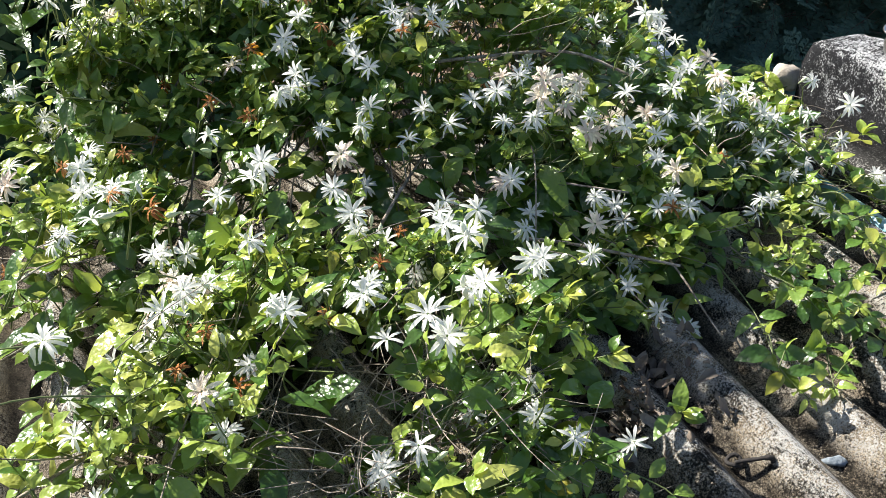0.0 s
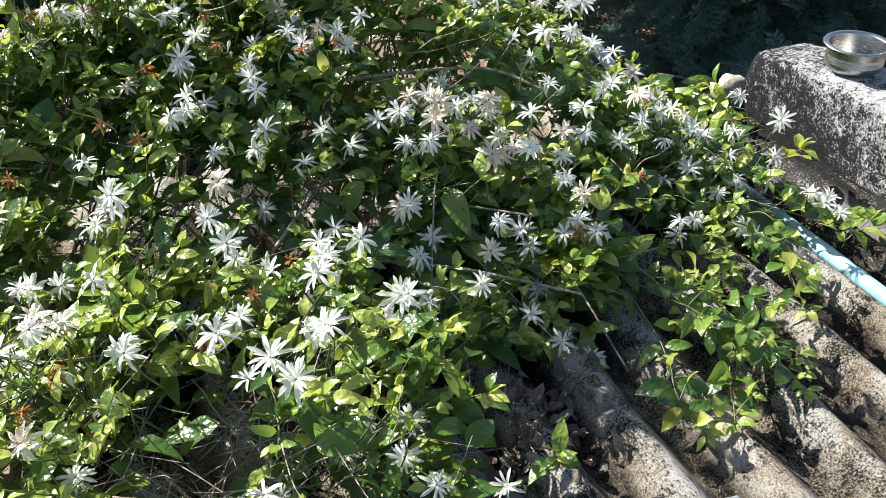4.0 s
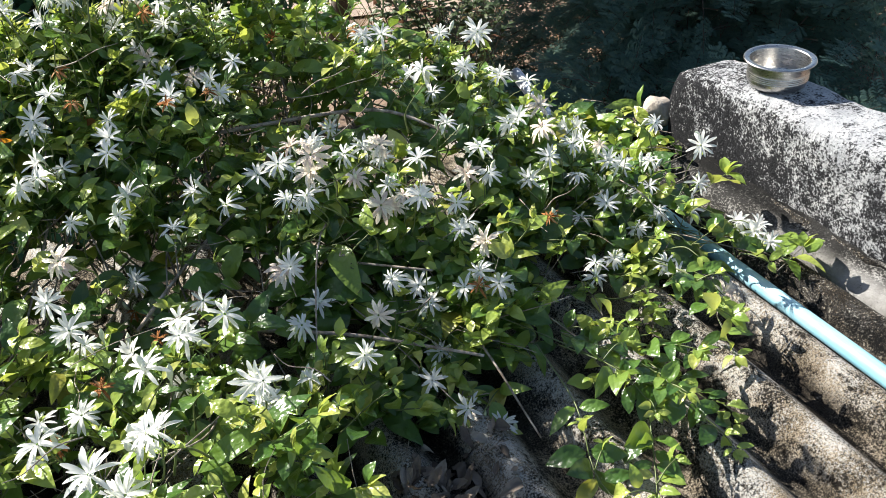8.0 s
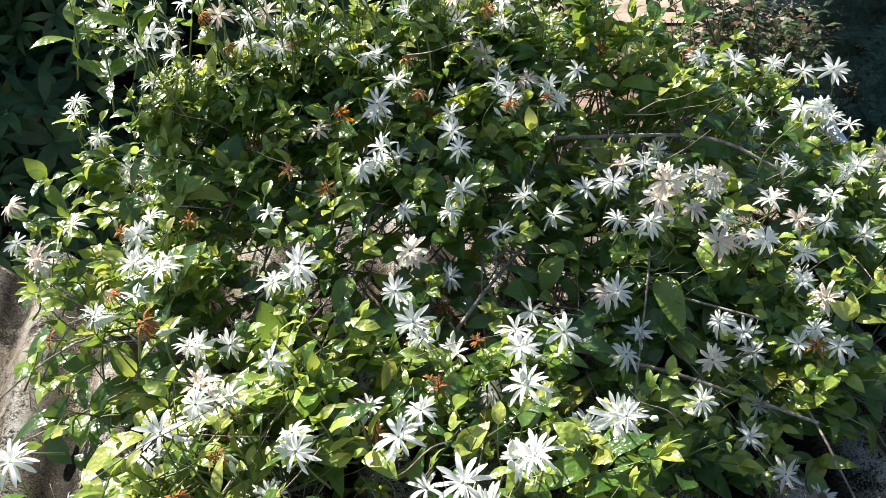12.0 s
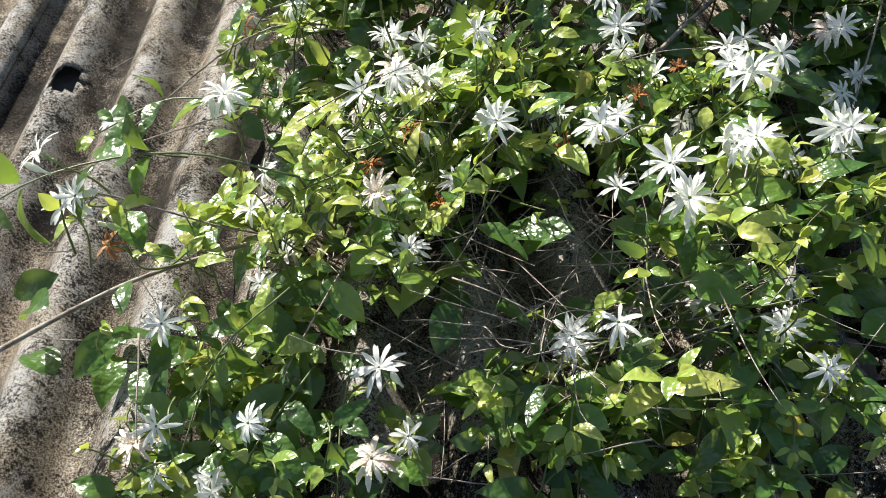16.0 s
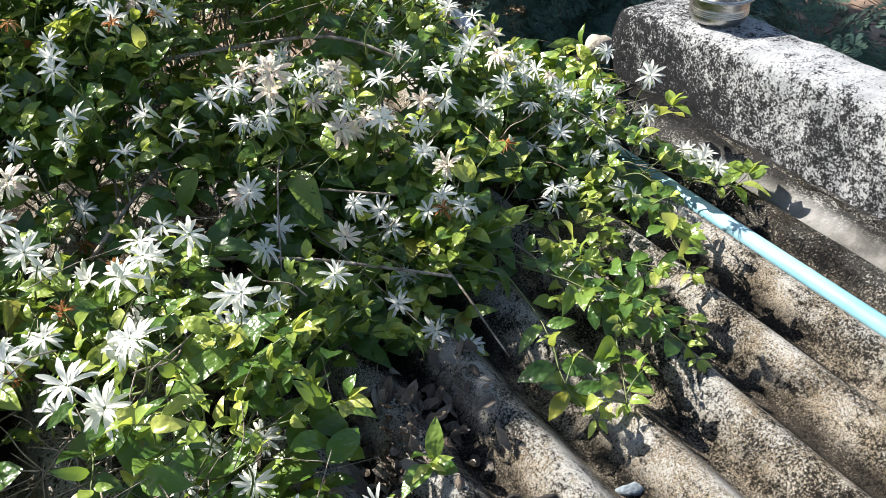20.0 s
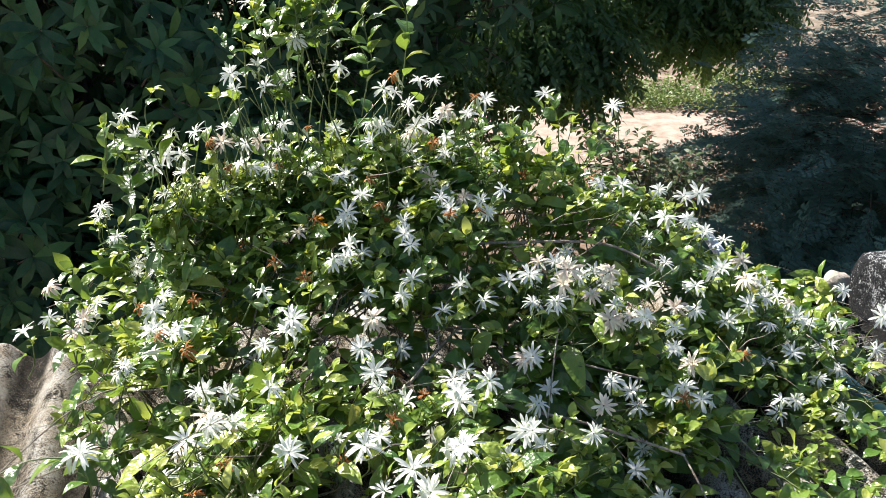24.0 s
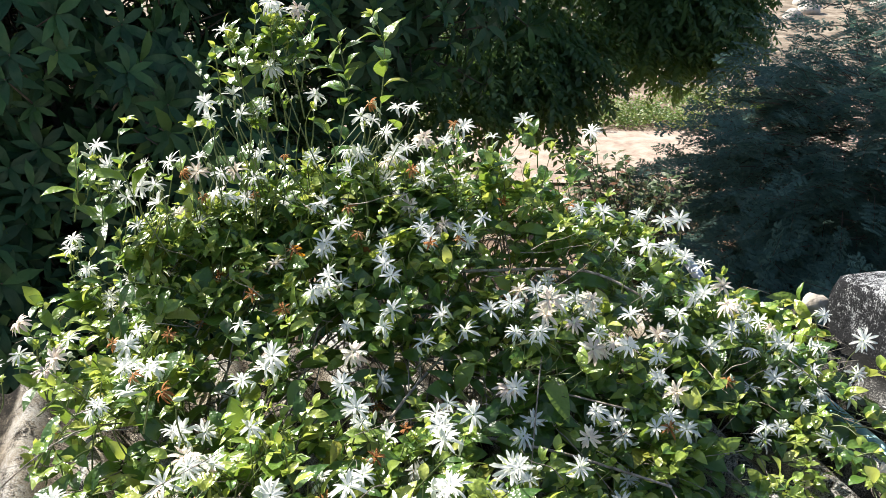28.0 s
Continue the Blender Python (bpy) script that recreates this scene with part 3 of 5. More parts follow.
# ---- pot and pipe ----
def lathe(profile, seg=64):
    verts, faces = [], []
    n = len(profile)
    for k in range(seg):
        a = 2 * math.pi * k / seg
        verts += [(r * math.cos(a), r * math.sin(a), z) for r, z in profile]
    for k in range(seg):
        for i in range(n - 1):
            faces.append((k * n + i, ((k + 1) % seg) * n + i, ((k + 1) % seg) * n + i + 1, k * n + i + 1))
    return verts, faces


def pot(at):
    top = tagged(new("steel_pot"), "small dull stainless steel cooking pot standing on the parapet", "pot")
    top.matrix_basis = at
    R, H = 0.066, 0.066
    outer = [(0.0005, 0.0), (0.03, 0.0), (0.048, 0.0015), (0.058, 0.006), (0.0635, 0.013), (R - 0.0005, 0.02)]
    for k in range(4):
        z = 0.024 + k * 0.0042
        outer += [(R, z), (R + 0.0006, z + 0.0012), (R, z + 0.0026), (R - 0.0005, z + 0.0034)]
    outer += [(R, 0.046), (R, H - 0.003), (R + 0.001, H)]
    inner = [(R - 0.0005, H), (R - 0.0016, H - 0.003), (R - 0.0016, 0.02), (0.0615, 0.0135), (0.057, 0.0078), (0.047, 0.0035), (0.03, 0.002), (0.0005, 0.002)]
    v, f = lathe(outer + inner)
    part("body", mesh_from("body", v, f, M_STEEL), None, top)
    v, f = lathe([(R - 0.0005, H - 0.0005), (R + 0.004, H + 0.0015), (R + 0.009, H + 0.0018), (R + 0.0115, H + 0.0005), (R + 0.0122, H - 0.0016), (R + 0.011, H - 0.0026), (R + 0.008, H - 0.001), (R + 0.003, H - 0.0016), (R - 0.0005, H - 0.0035)])
    part("rim", mesh_from("rim", v, f, M_STEEL), None, top, "flared rolled steel rim")
    return top


def pipe():
    top = tagged(new("water_pipe"), "blue plastic water pipe lying along a roof valley", "pipe")
    bag = Bag()
    tube(bag, curve_points([(1.085, -1.9, -0.01), (1.082, -0.9, -0.01), (1.08, -0.2, -0.009), (1.078, 0.35, -0.004), (1.075, 0.62, 0.012)], 8), 0.0165, 0.0165, 20)
    part("pipe_section", bag.mesh("pipe_section", M_PIPE), None, top)
    bag = Bag()
    tube(bag, [(1.075, 0.6, 0.011), (1.075, 0.605, 0.011), (1.074, 0.69, 0.016), (1.074, 0.695, 0.016)], 0.0205, 0.0205, 20)
    part("coupling", bag.mesh("coupling", M_PALEPIPE), None, top, "grey plastic pipe coupling")
    bag = Bag()
    tube(bag, curve_points([(1.074, 0.66, 0.015), (1.098, 0.8, 0.04), (1.134, 0.97, 0.046)], 6), 0.0168, 0.0168, 20)
    part("pipe_section", bag.mesh("pipe_section", M_PALEPIPE), None, top, "faded pale grey pipe end")
    return top


def hook():
    top = tagged(new("hook_bolt"), "rusty bent iron hook bolt lying on the roof", "bolt")
    bag = Bag()
    ring = [(0.347 + 0.012 * math.cos(a), -0.434 + 0.011 * math.sin(a), -0.004 + 0.003 * math.sin(2 * a)) for a in np.linspace(0.2, 6.6, 20)]
    tube(bag, ring, 0.0036, 0.0036, 8)
    part("ring", bag.mesh("ring", M_IRON), None, top)
    bag = Bag()
    tube(bag, curve_points([(0.341, -0.441, 0.002), (0.352, -0.446, 0.006), (0.37, -0.456, 0.013), (0.383, -0.464, 0.02)], 5), 0.0034, 0.0034, 8)
    part("shank", bag.mesh("shank", M_IRON), None, top)
    bag = Bag()
    tube(bag, curve_points([(0.379, -0.462, 0.018), (0.384, -0.466, 0.02), (0.389, -0.467, 0.018), (0.389, -0.471, 0.012)], 4), 0.0046, 0.004, 8)
    part("bent_tip", bag.mesh("bent_tip", M_IRON), None, top)
    return top


ground()
road()
roof()
masonry()
house()
POT = pot(pose(1.378, 0.262, 0.215, 0, 0, 20))
POT.scale = (0.97, 0.97, 0.97)
pipe()
hook()
loose("stone_chip", lump(0.014, 5, (1.3, 0.75, 0.45), 2, 0.6), M_CHIP, pose(0.503, -0.496, roof_height(0.503) + 0.013, 0, 0, -25), "small bluish-grey stone chip on the roof", "stone")
loose("stone", lump(0.02, 9, (1.1, 0.9, 0.8), 3, 0.3), M_STONE, pose(1.236, 0.585, -0.004, 0, 0, 15), "small pale stone beside the end of the parapet", "stone")
loose("stone", lump(0.042, 2, (1.0, 1.0, 0.8), 3, 0.38), M_STONE, pose(1.3, 0.55, 0.06, 10, 0, 30), "pale rounded stone at the end of the parapet", "stone")


# ---- the jasmine ----
# where its flowers stand, part by part of the bush
FLOWERS_TOP = [
    (-0.523, 0.66, 0.622), (-0.503, 0.66, 0.575), (-0.433, 0.66, 0.566), (-0.381, 0.66, 0.575), (-0.319, 0.66, 0.58),
    (-0.297, 0.66, 0.7), (-0.289, 0.66, 0.666), (-0.248, 0.66, 0.849), (-0.238, 0.66, 0.713), (-0.224, 0.66, 0.669),
    (-0.189, 0.66, 0.582), (-0.179, 0.66, 0.688), (-0.155, 0.66, 0.772), (-0.148, 0.66, 0.905), (-0.134, 0.66, 0.886),
    (-0.076, 0.66, 0.563), (-0.063, 0.66, 0.705), (-0.018, 0.503, 0.578), (0.007, 0.66, 0.571), (0.033, 0.66, 0.567),
    (0.039, 0.66, 0.651), (0.066, 0.66, 0.641), (0.097, 0.66, 0.609), (0.121, 0.66, 0.666), (0.141, 0.66, 0.569),
    (0.156, 0.66, 0.665), (0.176, 0.66, 0.572), (0.239, 0.66, 0.58), (0.282, 0.66, 0.61), (0.355, 0.66, 0.58),
    (0.432, 0.66, 0.617), (0.614, 0.66, 0.577),
]
FLOWERS_REAR_A = [
    (-0.705, 0.451, 0.266), (-0.607, 0.437, 0.294), (-0.607, 0.66, 0.393), (-0.598, 0.66, 0.417), (-0.576, 0.66, 0.342),
    (-0.543, 0.66, 0.213), (-0.542, 0.66, 0.243), (-0.54, 0.578, 0.138), (-0.539, 0.66, 0.272), (-0.521, 0.66, 0.195),
    (-0.501, 0.66, 0.247), (-0.495, 0.66, 0.311), (-0.49, 0.66, 0.522), (-0.484, 0.66, 0.275), (-0.478, 0.66, 0.504),
    (-0.468, 0.66, 0.232), (-0.463, 0.66, 0.435), (-0.448, 0.66, 0.525), (-0.418, 0.66, 0.526), (-0.413, 0.66, 0.482),
    (-0.412, 0.66, 0.302), (-0.405, 0.66, 0.417), (-0.378, 0.66, 0.364), (-0.333, 0.66, 0.43), (-0.293, 0.66, 0.496),
    (-0.277, 0.66, 0.542), (-0.266, 0.66, 0.486), (-0.228, 0.66, 0.478),
]
FLOWERS_REAR_B = [
    (-0.207, 0.66, 0.525), (-0.132, 0.66, 0.464), (-0.085, 0.574, 0.481), (-0.083, 0.492, 0.407), (-0.081, 0.492, 0.425),
    (-0.062, 0.598, 0.47), (-0.06, 0.422, 0.36), (-0.043, 0.502, 0.459), (0.034, 0.43, 0.42), (0.067, 0.545, 0.402),
    (0.101, 0.66, 0.495), (0.116, 0.66, 0.556), (0.128, 0.654, 0.45), (0.145, 0.461, 0.425), (0.155, 0.548, 0.427),
    (0.188, 0.66, 0.484), (0.189, 0.66, 0.526), (0.22, 0.469, 0.435), (0.223, 0.795, 0.459), (0.226, 0.443, 0.418),
    (0.244, 0.7, 0.487), (0.263, 0.455, 0.465), (0.288, 0.652, 0.402), (0.313, 0.762, 0.447), (0.321, 0.717, 0.447),
    (0.391, 0.66, 0.52), (0.407, 0.408, 0.312), (0.54, 0.543, 0.423),
]
FLOWERS_MIDDLE_A = [
    (-0.186, -0.006, 0.203), (-0.13, 0.368, 0.373), (-0.128, 0.066, 0.341), (-0.125, -0.082, 0.255), (-0.111, 0.03, 0.311),
    (-0.101, 0.394, 0.368), (-0.1, 0.046, 0.268), (-0.092, 0.376, 0.401), (-0.071, 0.311, 0.316), (-0.044, 0.06, 0.214),
    (-0.005, 0.277, 0.196), (-0.001, 0.287, 0.318), (0.011, 0.065, 0.129), (0.011, 0.265, 0.441), (0.021, -0.032, 0.292),
    (0.024, 0.31, 0.338), (0.024, 0.379, 0.413), (0.028, 0.009, 0.286), (0.03, -0.023, 0.279), (0.073, 0.242, 0.296),
    (0.074, 0.08, 0.256), (0.089, -0.016, 0.291), (0.098, -0.089, 0.178), (0.1, 0.378, 0.489), (0.116, -0.069, 0.157),
    (0.128, 0.296, 0.321), (0.168, 0.268, 0.297), (0.179, -0.074, 0.172), (0.2, 0.012, 0.205),
]
FLOWERS_MIDDLE_B = [
    (0.221, 0.109, 0.247), (0.239, 0.315, 0.309), (0.248, 0.082, 0.181), (0.252, -0.118, 0.22), (0.258, 0.218, 0.305),
    (0.267, 0.27, 0.344), (0.27, 0.124, 0.356), (0.313, 0.364, 0.264), (0.346, 0.327, 0.336), (0.368, 0.051, 0.205),
    (0.37, -0.077, 0.084), (0.391, 0.29, 0.318), (0.413, -0.022, 0.084), (0.414, 0.051, 0.174), (0.424, 0.03, 0.147),
    (0.427, 0.183, 0.297), (0.435, 0.309, 0.309), (0.449, 0.099, 0.312), (0.456, 0.28, 0.297), (0.461, 0.123, 0.366),
    (0.47, -0.008, 0.186), (0.48, 0.125, 0.514), (0.497, 0.054, 0.255), (0.501, 0.071, 0.296), (0.506, 0.008, 0.196),
    (0.506, 0.261, 0.13), (0.522, -0.03, 0.188), (0.522, 0.392, 0.477), (0.546, 0.124, 0.216),
]
FLOWERS_PIPE_SIDE_A = [
    (0.585, 0.195, 0.097), (0.588, 0.281, 0.328), (0.591, 0.155, 0.337), (0.594, 0.445, 0.361), (0.632, 0.282, 0.429),
    (0.639, 0.214, 0.241), (0.66, 0.49, 0.291), (0.673, -0.16, 0.03), (0.716, 0.389, 0.441), (0.728, 0.219, 0.2),
    (0.736, 0.005, 0.131), (0.737, 0.607, 0.364), (0.741, 0.493, 0.228), (0.742, 0.322, 0.27), (0.748, 0.183, 0.258),
    (0.762, 0.036, 0.071), (0.763, 0.323, 0.276), (0.808, 0.045, 0.09), (0.809, 0.648, 0.181), (0.814, 0.17, 0.111),
    (0.831, 0.205, 0.185), (0.839, 0.53, 0.271), (0.846, 0.66, 0.317), (0.854, 0.225, 0.244),
]
FLOWERS_PIPE_SIDE_B = [
    (0.858, 0.147, 0.141), (0.859, 0.276, 0.212), (0.88, -0.047, 0.087), (0.882, -0.01, 0.085), (0.899, 0.096, 0.099),
    (0.908, 0.229, 0.127), (0.926, 0.241, 0.171), (0.929, 0.115, 0.228), (0.937, 0.418, 0.166), (0.942, 0.224, 0.164),
    (0.949, 0.165, 0.124), (0.967, 0.158, 0.139), (0.967, 0.626, 0.191), (0.969, 0.125, 0.101), (0.984, 0.177, 0.267),
    (1.005, 0.476, 0.126), (1.05, 0.119, 0.079), (1.069, 0.136, 0.212), (1.084, 0.147, 0.116), (1.095, -0.05, 0.081),
    (1.105, 0.05, 0.071), (1.112, 0.006, 0.069), (1.121, 0.053, 0.064), (1.143, 0.03, 0.062),
]
FLOWERS_LEFT = [
    (-0.791, 0.013, 0.21), (-0.736, 0.361, 0.287), (-0.581, -0.063, 0.171), (-0.568, -0.096, 0.042), (-0.563, 0.246, 0.24),
    (-0.538, 0.146, 0.315), (-0.536, -0.018, 0.127), (-0.513, 0.04, 0.135), (-0.498, 0.289, 0.297), (-0.494, 0.349, 0.313),
    (-0.493, 0.208, 0.294), (-0.487, -0.003, 0.175), (-0.486, 0.293, 0.303), (-0.472, 0.372, 0.328), (-0.455, 0.239, 0.317),
    (-0.443, 0.267, 0.311), (-0.437, 0.025, 0.176), (-0.419, 0.106, 0.268), (-0.406, 0.114, 0.255), (-0.396, -0.085, 0.33),
    (-0.366, 0.143, 0.23), (-0.359, -0.044, 0.296), (-0.33, -0.117, 0.19), (-0.309, 0.4, 0.132), (-0.299, -0.109, 0.401),
    (-0.293, 0.192, 0.294), (-0.284, 0.247, 0.383), (-0.259, 0.044, 0.403), (-0.253, -0.023, 0.467),
]
FLOWERS_FRONT_A = [
    (-0.775, -0.212, 0.261), (-0.739, -0.28, 0.387), (-0.715, -0.294, 0.342), (-0.669, -0.455, 0.078), (-0.66, -0.334, 0.187),
    (-0.658, -0.435, 0.139), (-0.612, -0.475, 0.052), (-0.609, -0.461, 0.078), (-0.607, -0.475, 0.07), (-0.576, -0.182, 0.212),
    (-0.572, -0.186, 0.382), (-0.568, -0.248, 0.154), (-0.565, -0.425, 0.124), (-0.431, -0.139, 0.344), (-0.42, -0.397, 0.174),
    (-0.395, -0.427, 0.089), (-0.389, -0.205, 0.16), (-0.288, -0.139, 0.31), (-0.284, -0.207, 0.348), (-0.207, -0.336, 0.139),
]
FLOWERS_FRONT_B = [
    (-0.198, -0.321, 0.097), (-0.169, -0.189, 0.324), (-0.167, -0.375, 0.206), (-0.139, -0.191, 0.231), (-0.137, -0.305, 0.109),
    (-0.119, -0.298, 0.354), (-0.093, -0.301, 0.31), (-0.058, -0.299, 0.377), (-0.052, -0.325, 0.406), (-0.043, -0.304, 0.384),
    (-0.033, -0.234, 0.414), (-0.031, -0.257, 0.096), (0.013, -0.226, 0.111), (0.033, -0.337, 0.143), (0.048, -0.417, 0.165),
    (0.078, -0.242, 0.104), (0.081, -0.22, 0.331), (0.089, -0.231, 0.338), (0.156, -0.414, 0.107), (0.405, -0.133, 0.053),
    (0.446, -0.168, 0.03),
]
FLOWERS_AGED_A = [
    (-0.694, 0.448, 0.336), (-0.691, -0.435, 0.106), (-0.648, 0.36, 0.274), (-0.593, 0.168, 0.405), (-0.45, 0, 0.222),
    (-0.429, -0.483, 0.136), (-0.412, -0.287, 0.324), (-0.403, 0.028, 0.263), (-0.377, -0.012, 0.265), (-0.375, 0.66, 0.459),
    (-0.326, 0.66, 0.548), (-0.244, 0.66, 0.544), (-0.186, 0.498, 0.384), (-0.098, 0.107, 0.375), (-0.093, 0.66, 0.89),
    (0.091, 0.645, 0.543), (0.132, 0.6, 0.448), (0.153, 0.784, 0.486),
]
FLOWERS_AGED_B = [
    (0.184, 0.66, 0.591), (0.204, 0.555, 0.412), (0.211, 0.121, 0.237), (0.284, 0.136, 0.388), (0.285, 0.122, 0.425),
    (0.305, -0.046, 0.222), (0.307, 0.323, 0.342), (0.374, 0.191, 0.324), (0.394, 0.137, 0.291), (0.426, 0.16, 0.269),
    (0.432, 0.124, 0.305), (0.455, 0.28, 0.323), (0.535, 0.037, 0.229), (0.604, 0.237, 0.24), (0.751, 0.211, 0.306),
    (0.808, 0.317, 0.293), (0.921, 0.265, 0.196), (0.96, -0.088, 0.038),
]
FLOWERS_AGED = FLOWERS_AGED_A + FLOWERS_AGED_B
FLOWERS_DRY_A = [
    (-0.699, -0.302, 0.279), (-0.641, 0.256, 0.202), (-0.52, 0.365, 0.313), (-0.455, -0.07, 0.493), (-0.429, -0.154, 0.251),
    (-0.416, -0.149, 0.507), (-0.416, 0.392, 0.302), (-0.396, 0.035, 0.164), (-0.38, -0.126, 0.28), (-0.356, 0.66, 0.551),
    (-0.354, 0.507, 0.256), (-0.348, -0.118, 0.152), (-0.32, 0.66, 0.49), (-0.319, 0.66, 0.279), (-0.299, 0.66, 0.296),
    (-0.263, 0.076, 0.177), (-0.246, 0.427, 0.353), (-0.207, 0.66, 0.48), (-0.191, 0.369, 0.342),
]
FLOWERS_DRY_B = [
    (-0.178, -0.008, 0.153), (-0.147, 0.497, 0.413), (-0.137, 0.66, 0.572), (-0.094, -0.042, 0.254), (-0.078, 0.098, 0.14),
    (-0.021, 0.269, 0.143), (-0.019, 0.545, 0.481), (-0.014, 0.46, 0.453), (-0.002, 0.104, 0.195), (0.059, 0.66, 0.679),
    (0.128, 0.396, 0.44), (0.157, 0.66, 0.515), (0.208, 0.443, 0.422), (0.258, 0.66, 0.621), (0.301, 0.388, 0.304),
    (0.392, 0.66, 0.412), (0.486, -0.029, 0.196), (0.529, 0.566, 0.428), (0.71, 0.114, 0.178),
]
FLOWERS_DRY = FLOWERS_DRY_A + FLOWERS_DRY_B
ALL_FLOWERS = FLOWERS_TOP + FLOWERS_REAR_A + FLOWERS_REAR_B + FLOWERS_MIDDLE_A + FLOWERS_MIDDLE_B + FLOWERS_PIPE_SIDE_A + FLOWERS_PIPE_SIDE_B + FLOWERS_LEFT + FLOWERS_FRONT_A + FLOWERS_FRONT_B
LEAFY = [(0.5, 0.55, 0.42), (0.6, 0.6, 0.42), (0.45, 0.62, 0.46), (0.55, 0.7, 0.47), (0.65, 0.68, 0.42), (0.72, 0.66, 0.38), (0.8, 0.62, 0.33), (0.7, 0.45, 0.37), (0.8, 0.4, 0.3),
         (0.86, 0.32, 0.25), (0.9, 0.5, 0.22), (0.35, 0.6, 0.46), (0.4, 0.5, 0.42), (0.3, 0.36, 0.38), (0.38, 0.4, 0.4), (0.55, 0.32, 0.36), (0.46, 0.44, 0.42), (0.85, 0.7, 0.25), (1.12, 0.6, 0.07), (1.17, 0.68, 0.08), (1.08, 0.7, 0.1), (1.2, 0.58, 0.07), (1.02, 0.66, 0.14), (1.14, 0.52, 0.06), (1.0, 0.55, 0.15), (1.05, 0.48, 0.1), (1.22, 0.42, 0.06), (1.24, 0.5, 0.09), (1.2, 0.34, 0.05), (1.15, 0.4, 0.08),
         (0.4, 0.08, 0.2), (0.46, 0.02, 0.18), (0.36, 0.0, 0.19), (0.5, 0.1, 0.21), (0.3, -0.05, 0.18), (0.42, 0.14, 0.22)]
LEAFY += [(x, 0.66, z - 0.05) for x, z in ((-0.48, 0.5), (-0.4, 0.5), (-0.32, 0.52), (-0.24, 0.56), (-0.16, 0.6), (-0.08, 0.6), (0.0, 0.6), (0.08, 0.59), (0.16, 0.58), (0.25, 0.56), (0.34, 0.55), (0.44, 0.54), (0.54, 0.53))]
LEAFY += [(-0.2, 0.36, 0.36), (-0.12, 0.42, 0.4), (-0.28, 0.44, 0.4), (-0.06, 0.5, 0.45), (-0.2, 0.52, 0.45), (-0.36, 0.5, 0.42), (-0.44, 0.42, 0.35), (0.12, 0.54, 0.46)]
CROWN = np.array([p for p in ALL_FLOWERS + FLOWERS_AGED + FLOWERS_DRY + LEAFY if p[2] < 0.605])
ROOT = np.array((0.15, 0.92, -0.1))


def crown_height(x, y):
    """The bush's upper surface, from the flowers that stand on it."""
    w = 1 / (np.hypot(CROWN[:, 0] - x, CROWN[:, 1] - y) ** 2 + 0.002) ** 2
    return float((w * CROWN[:, 2]).sum() / w.sum())


def outward(x, y):
    """The way that the surface faces."""
    e = 0.06
    gx = (crown_height(x + e, y) - crown_height(x - e, y)) / (2 * e)
    gy = (crown_height(x, y + e) - crown_height(x, y - e)) / (2 * e)
    return unit((-0.8 * gx, -0.8 * gy - 0.2, 1.0))


bush = tagged(new("jasmine_bush"), "sprawling white-flowering jasmine bush spread over the corrugated roof", "bush")
bush.location = (0, 0, 0)
rng = random.Random(11)
leaf_meshes = [mesh_from("leaf", v * LEAF_UNIT, f, M_LEAF) for v, f in LEAVES]
young_meshes = [mesh_from("young_leaf", v * LEAF_UNIT, f, M_YOUNG) for v, f in LEAVES]
foliage, young, green, woody = Bag(), Bag(), Bag(), Bag()
single_leaves = 0


TO_LIGHT = unit((-0.4, 0.12, 0.9))
OPEN_WAY = unit((0.0, -0.6, 0.8))
SUN_WAY = np.array(SUN_FROM)
BLOOM = np.array(ALL_FLOWERS + FLOWERS_AGED + FLOWERS_DRY)
# young sprigs that stand up into the sun, most of them along the front
sprig_rng = random.Random(17)
SPRIGS = []
while len(SPRIGS) < 230:
    f = CROWN[sprig_rng.randrange(len(CROWN))]
    p = (f[0] + sprig_rng.gauss(0, 0.05), f[1] + sprig_rng.gauss(0, 0.05))
    if p[1] > 0.1 and sprig_rng.random() < 0.25 or np.hypot(CROWN[:, 0] - p[0], CROWN[:, 1] - p[1]).min() > 0.09 or p[0] > 0.98:
        continue
    SPRIGS.append((*p, max(0.06, crown_height(*p) + sprig_rng.uniform(-0.01, 0.035))))
LIT = np.concatenate((BLOOM, np.array(SPRIGS)))
PIPE_LINE = np.array([(1.08, y, 0.01) for y in np.linspace(-0.03, 0.2, 12)])
PIPE_END = np.array([(1.074 + 0.2 * (y - 0.67), y, 0.05) for y in np.linspace(0.76, 0.97, 10)])
PIPE_OPEN = unit((-0.62, -0.6, 0.52))
# leaves keep off a flower's face and out of the sun that it stands in: spots, way, start, reach and width of each gap
CLEAR = ((BLOOM, OPEN_WAY, -0.004, 0.1, 0.028), (LIT, SUN_WAY, 0.03, 0.45, 0.023), (BLOOM, SUN_WAY, 0.012, 0.4, 0.028), (PIPE_LINE, PIPE_OPEN, -0.02, 0.3, 0.02))
CLEAR_REAR = ((BLOOM, OPEN_WAY, -0.004, 0.07, 0.024), (LIT, SUN_WAY, 0.02, 0.6, 0.021), (PIPE_END, PIPE_OPEN, -0.02, 0.4, 0.024))


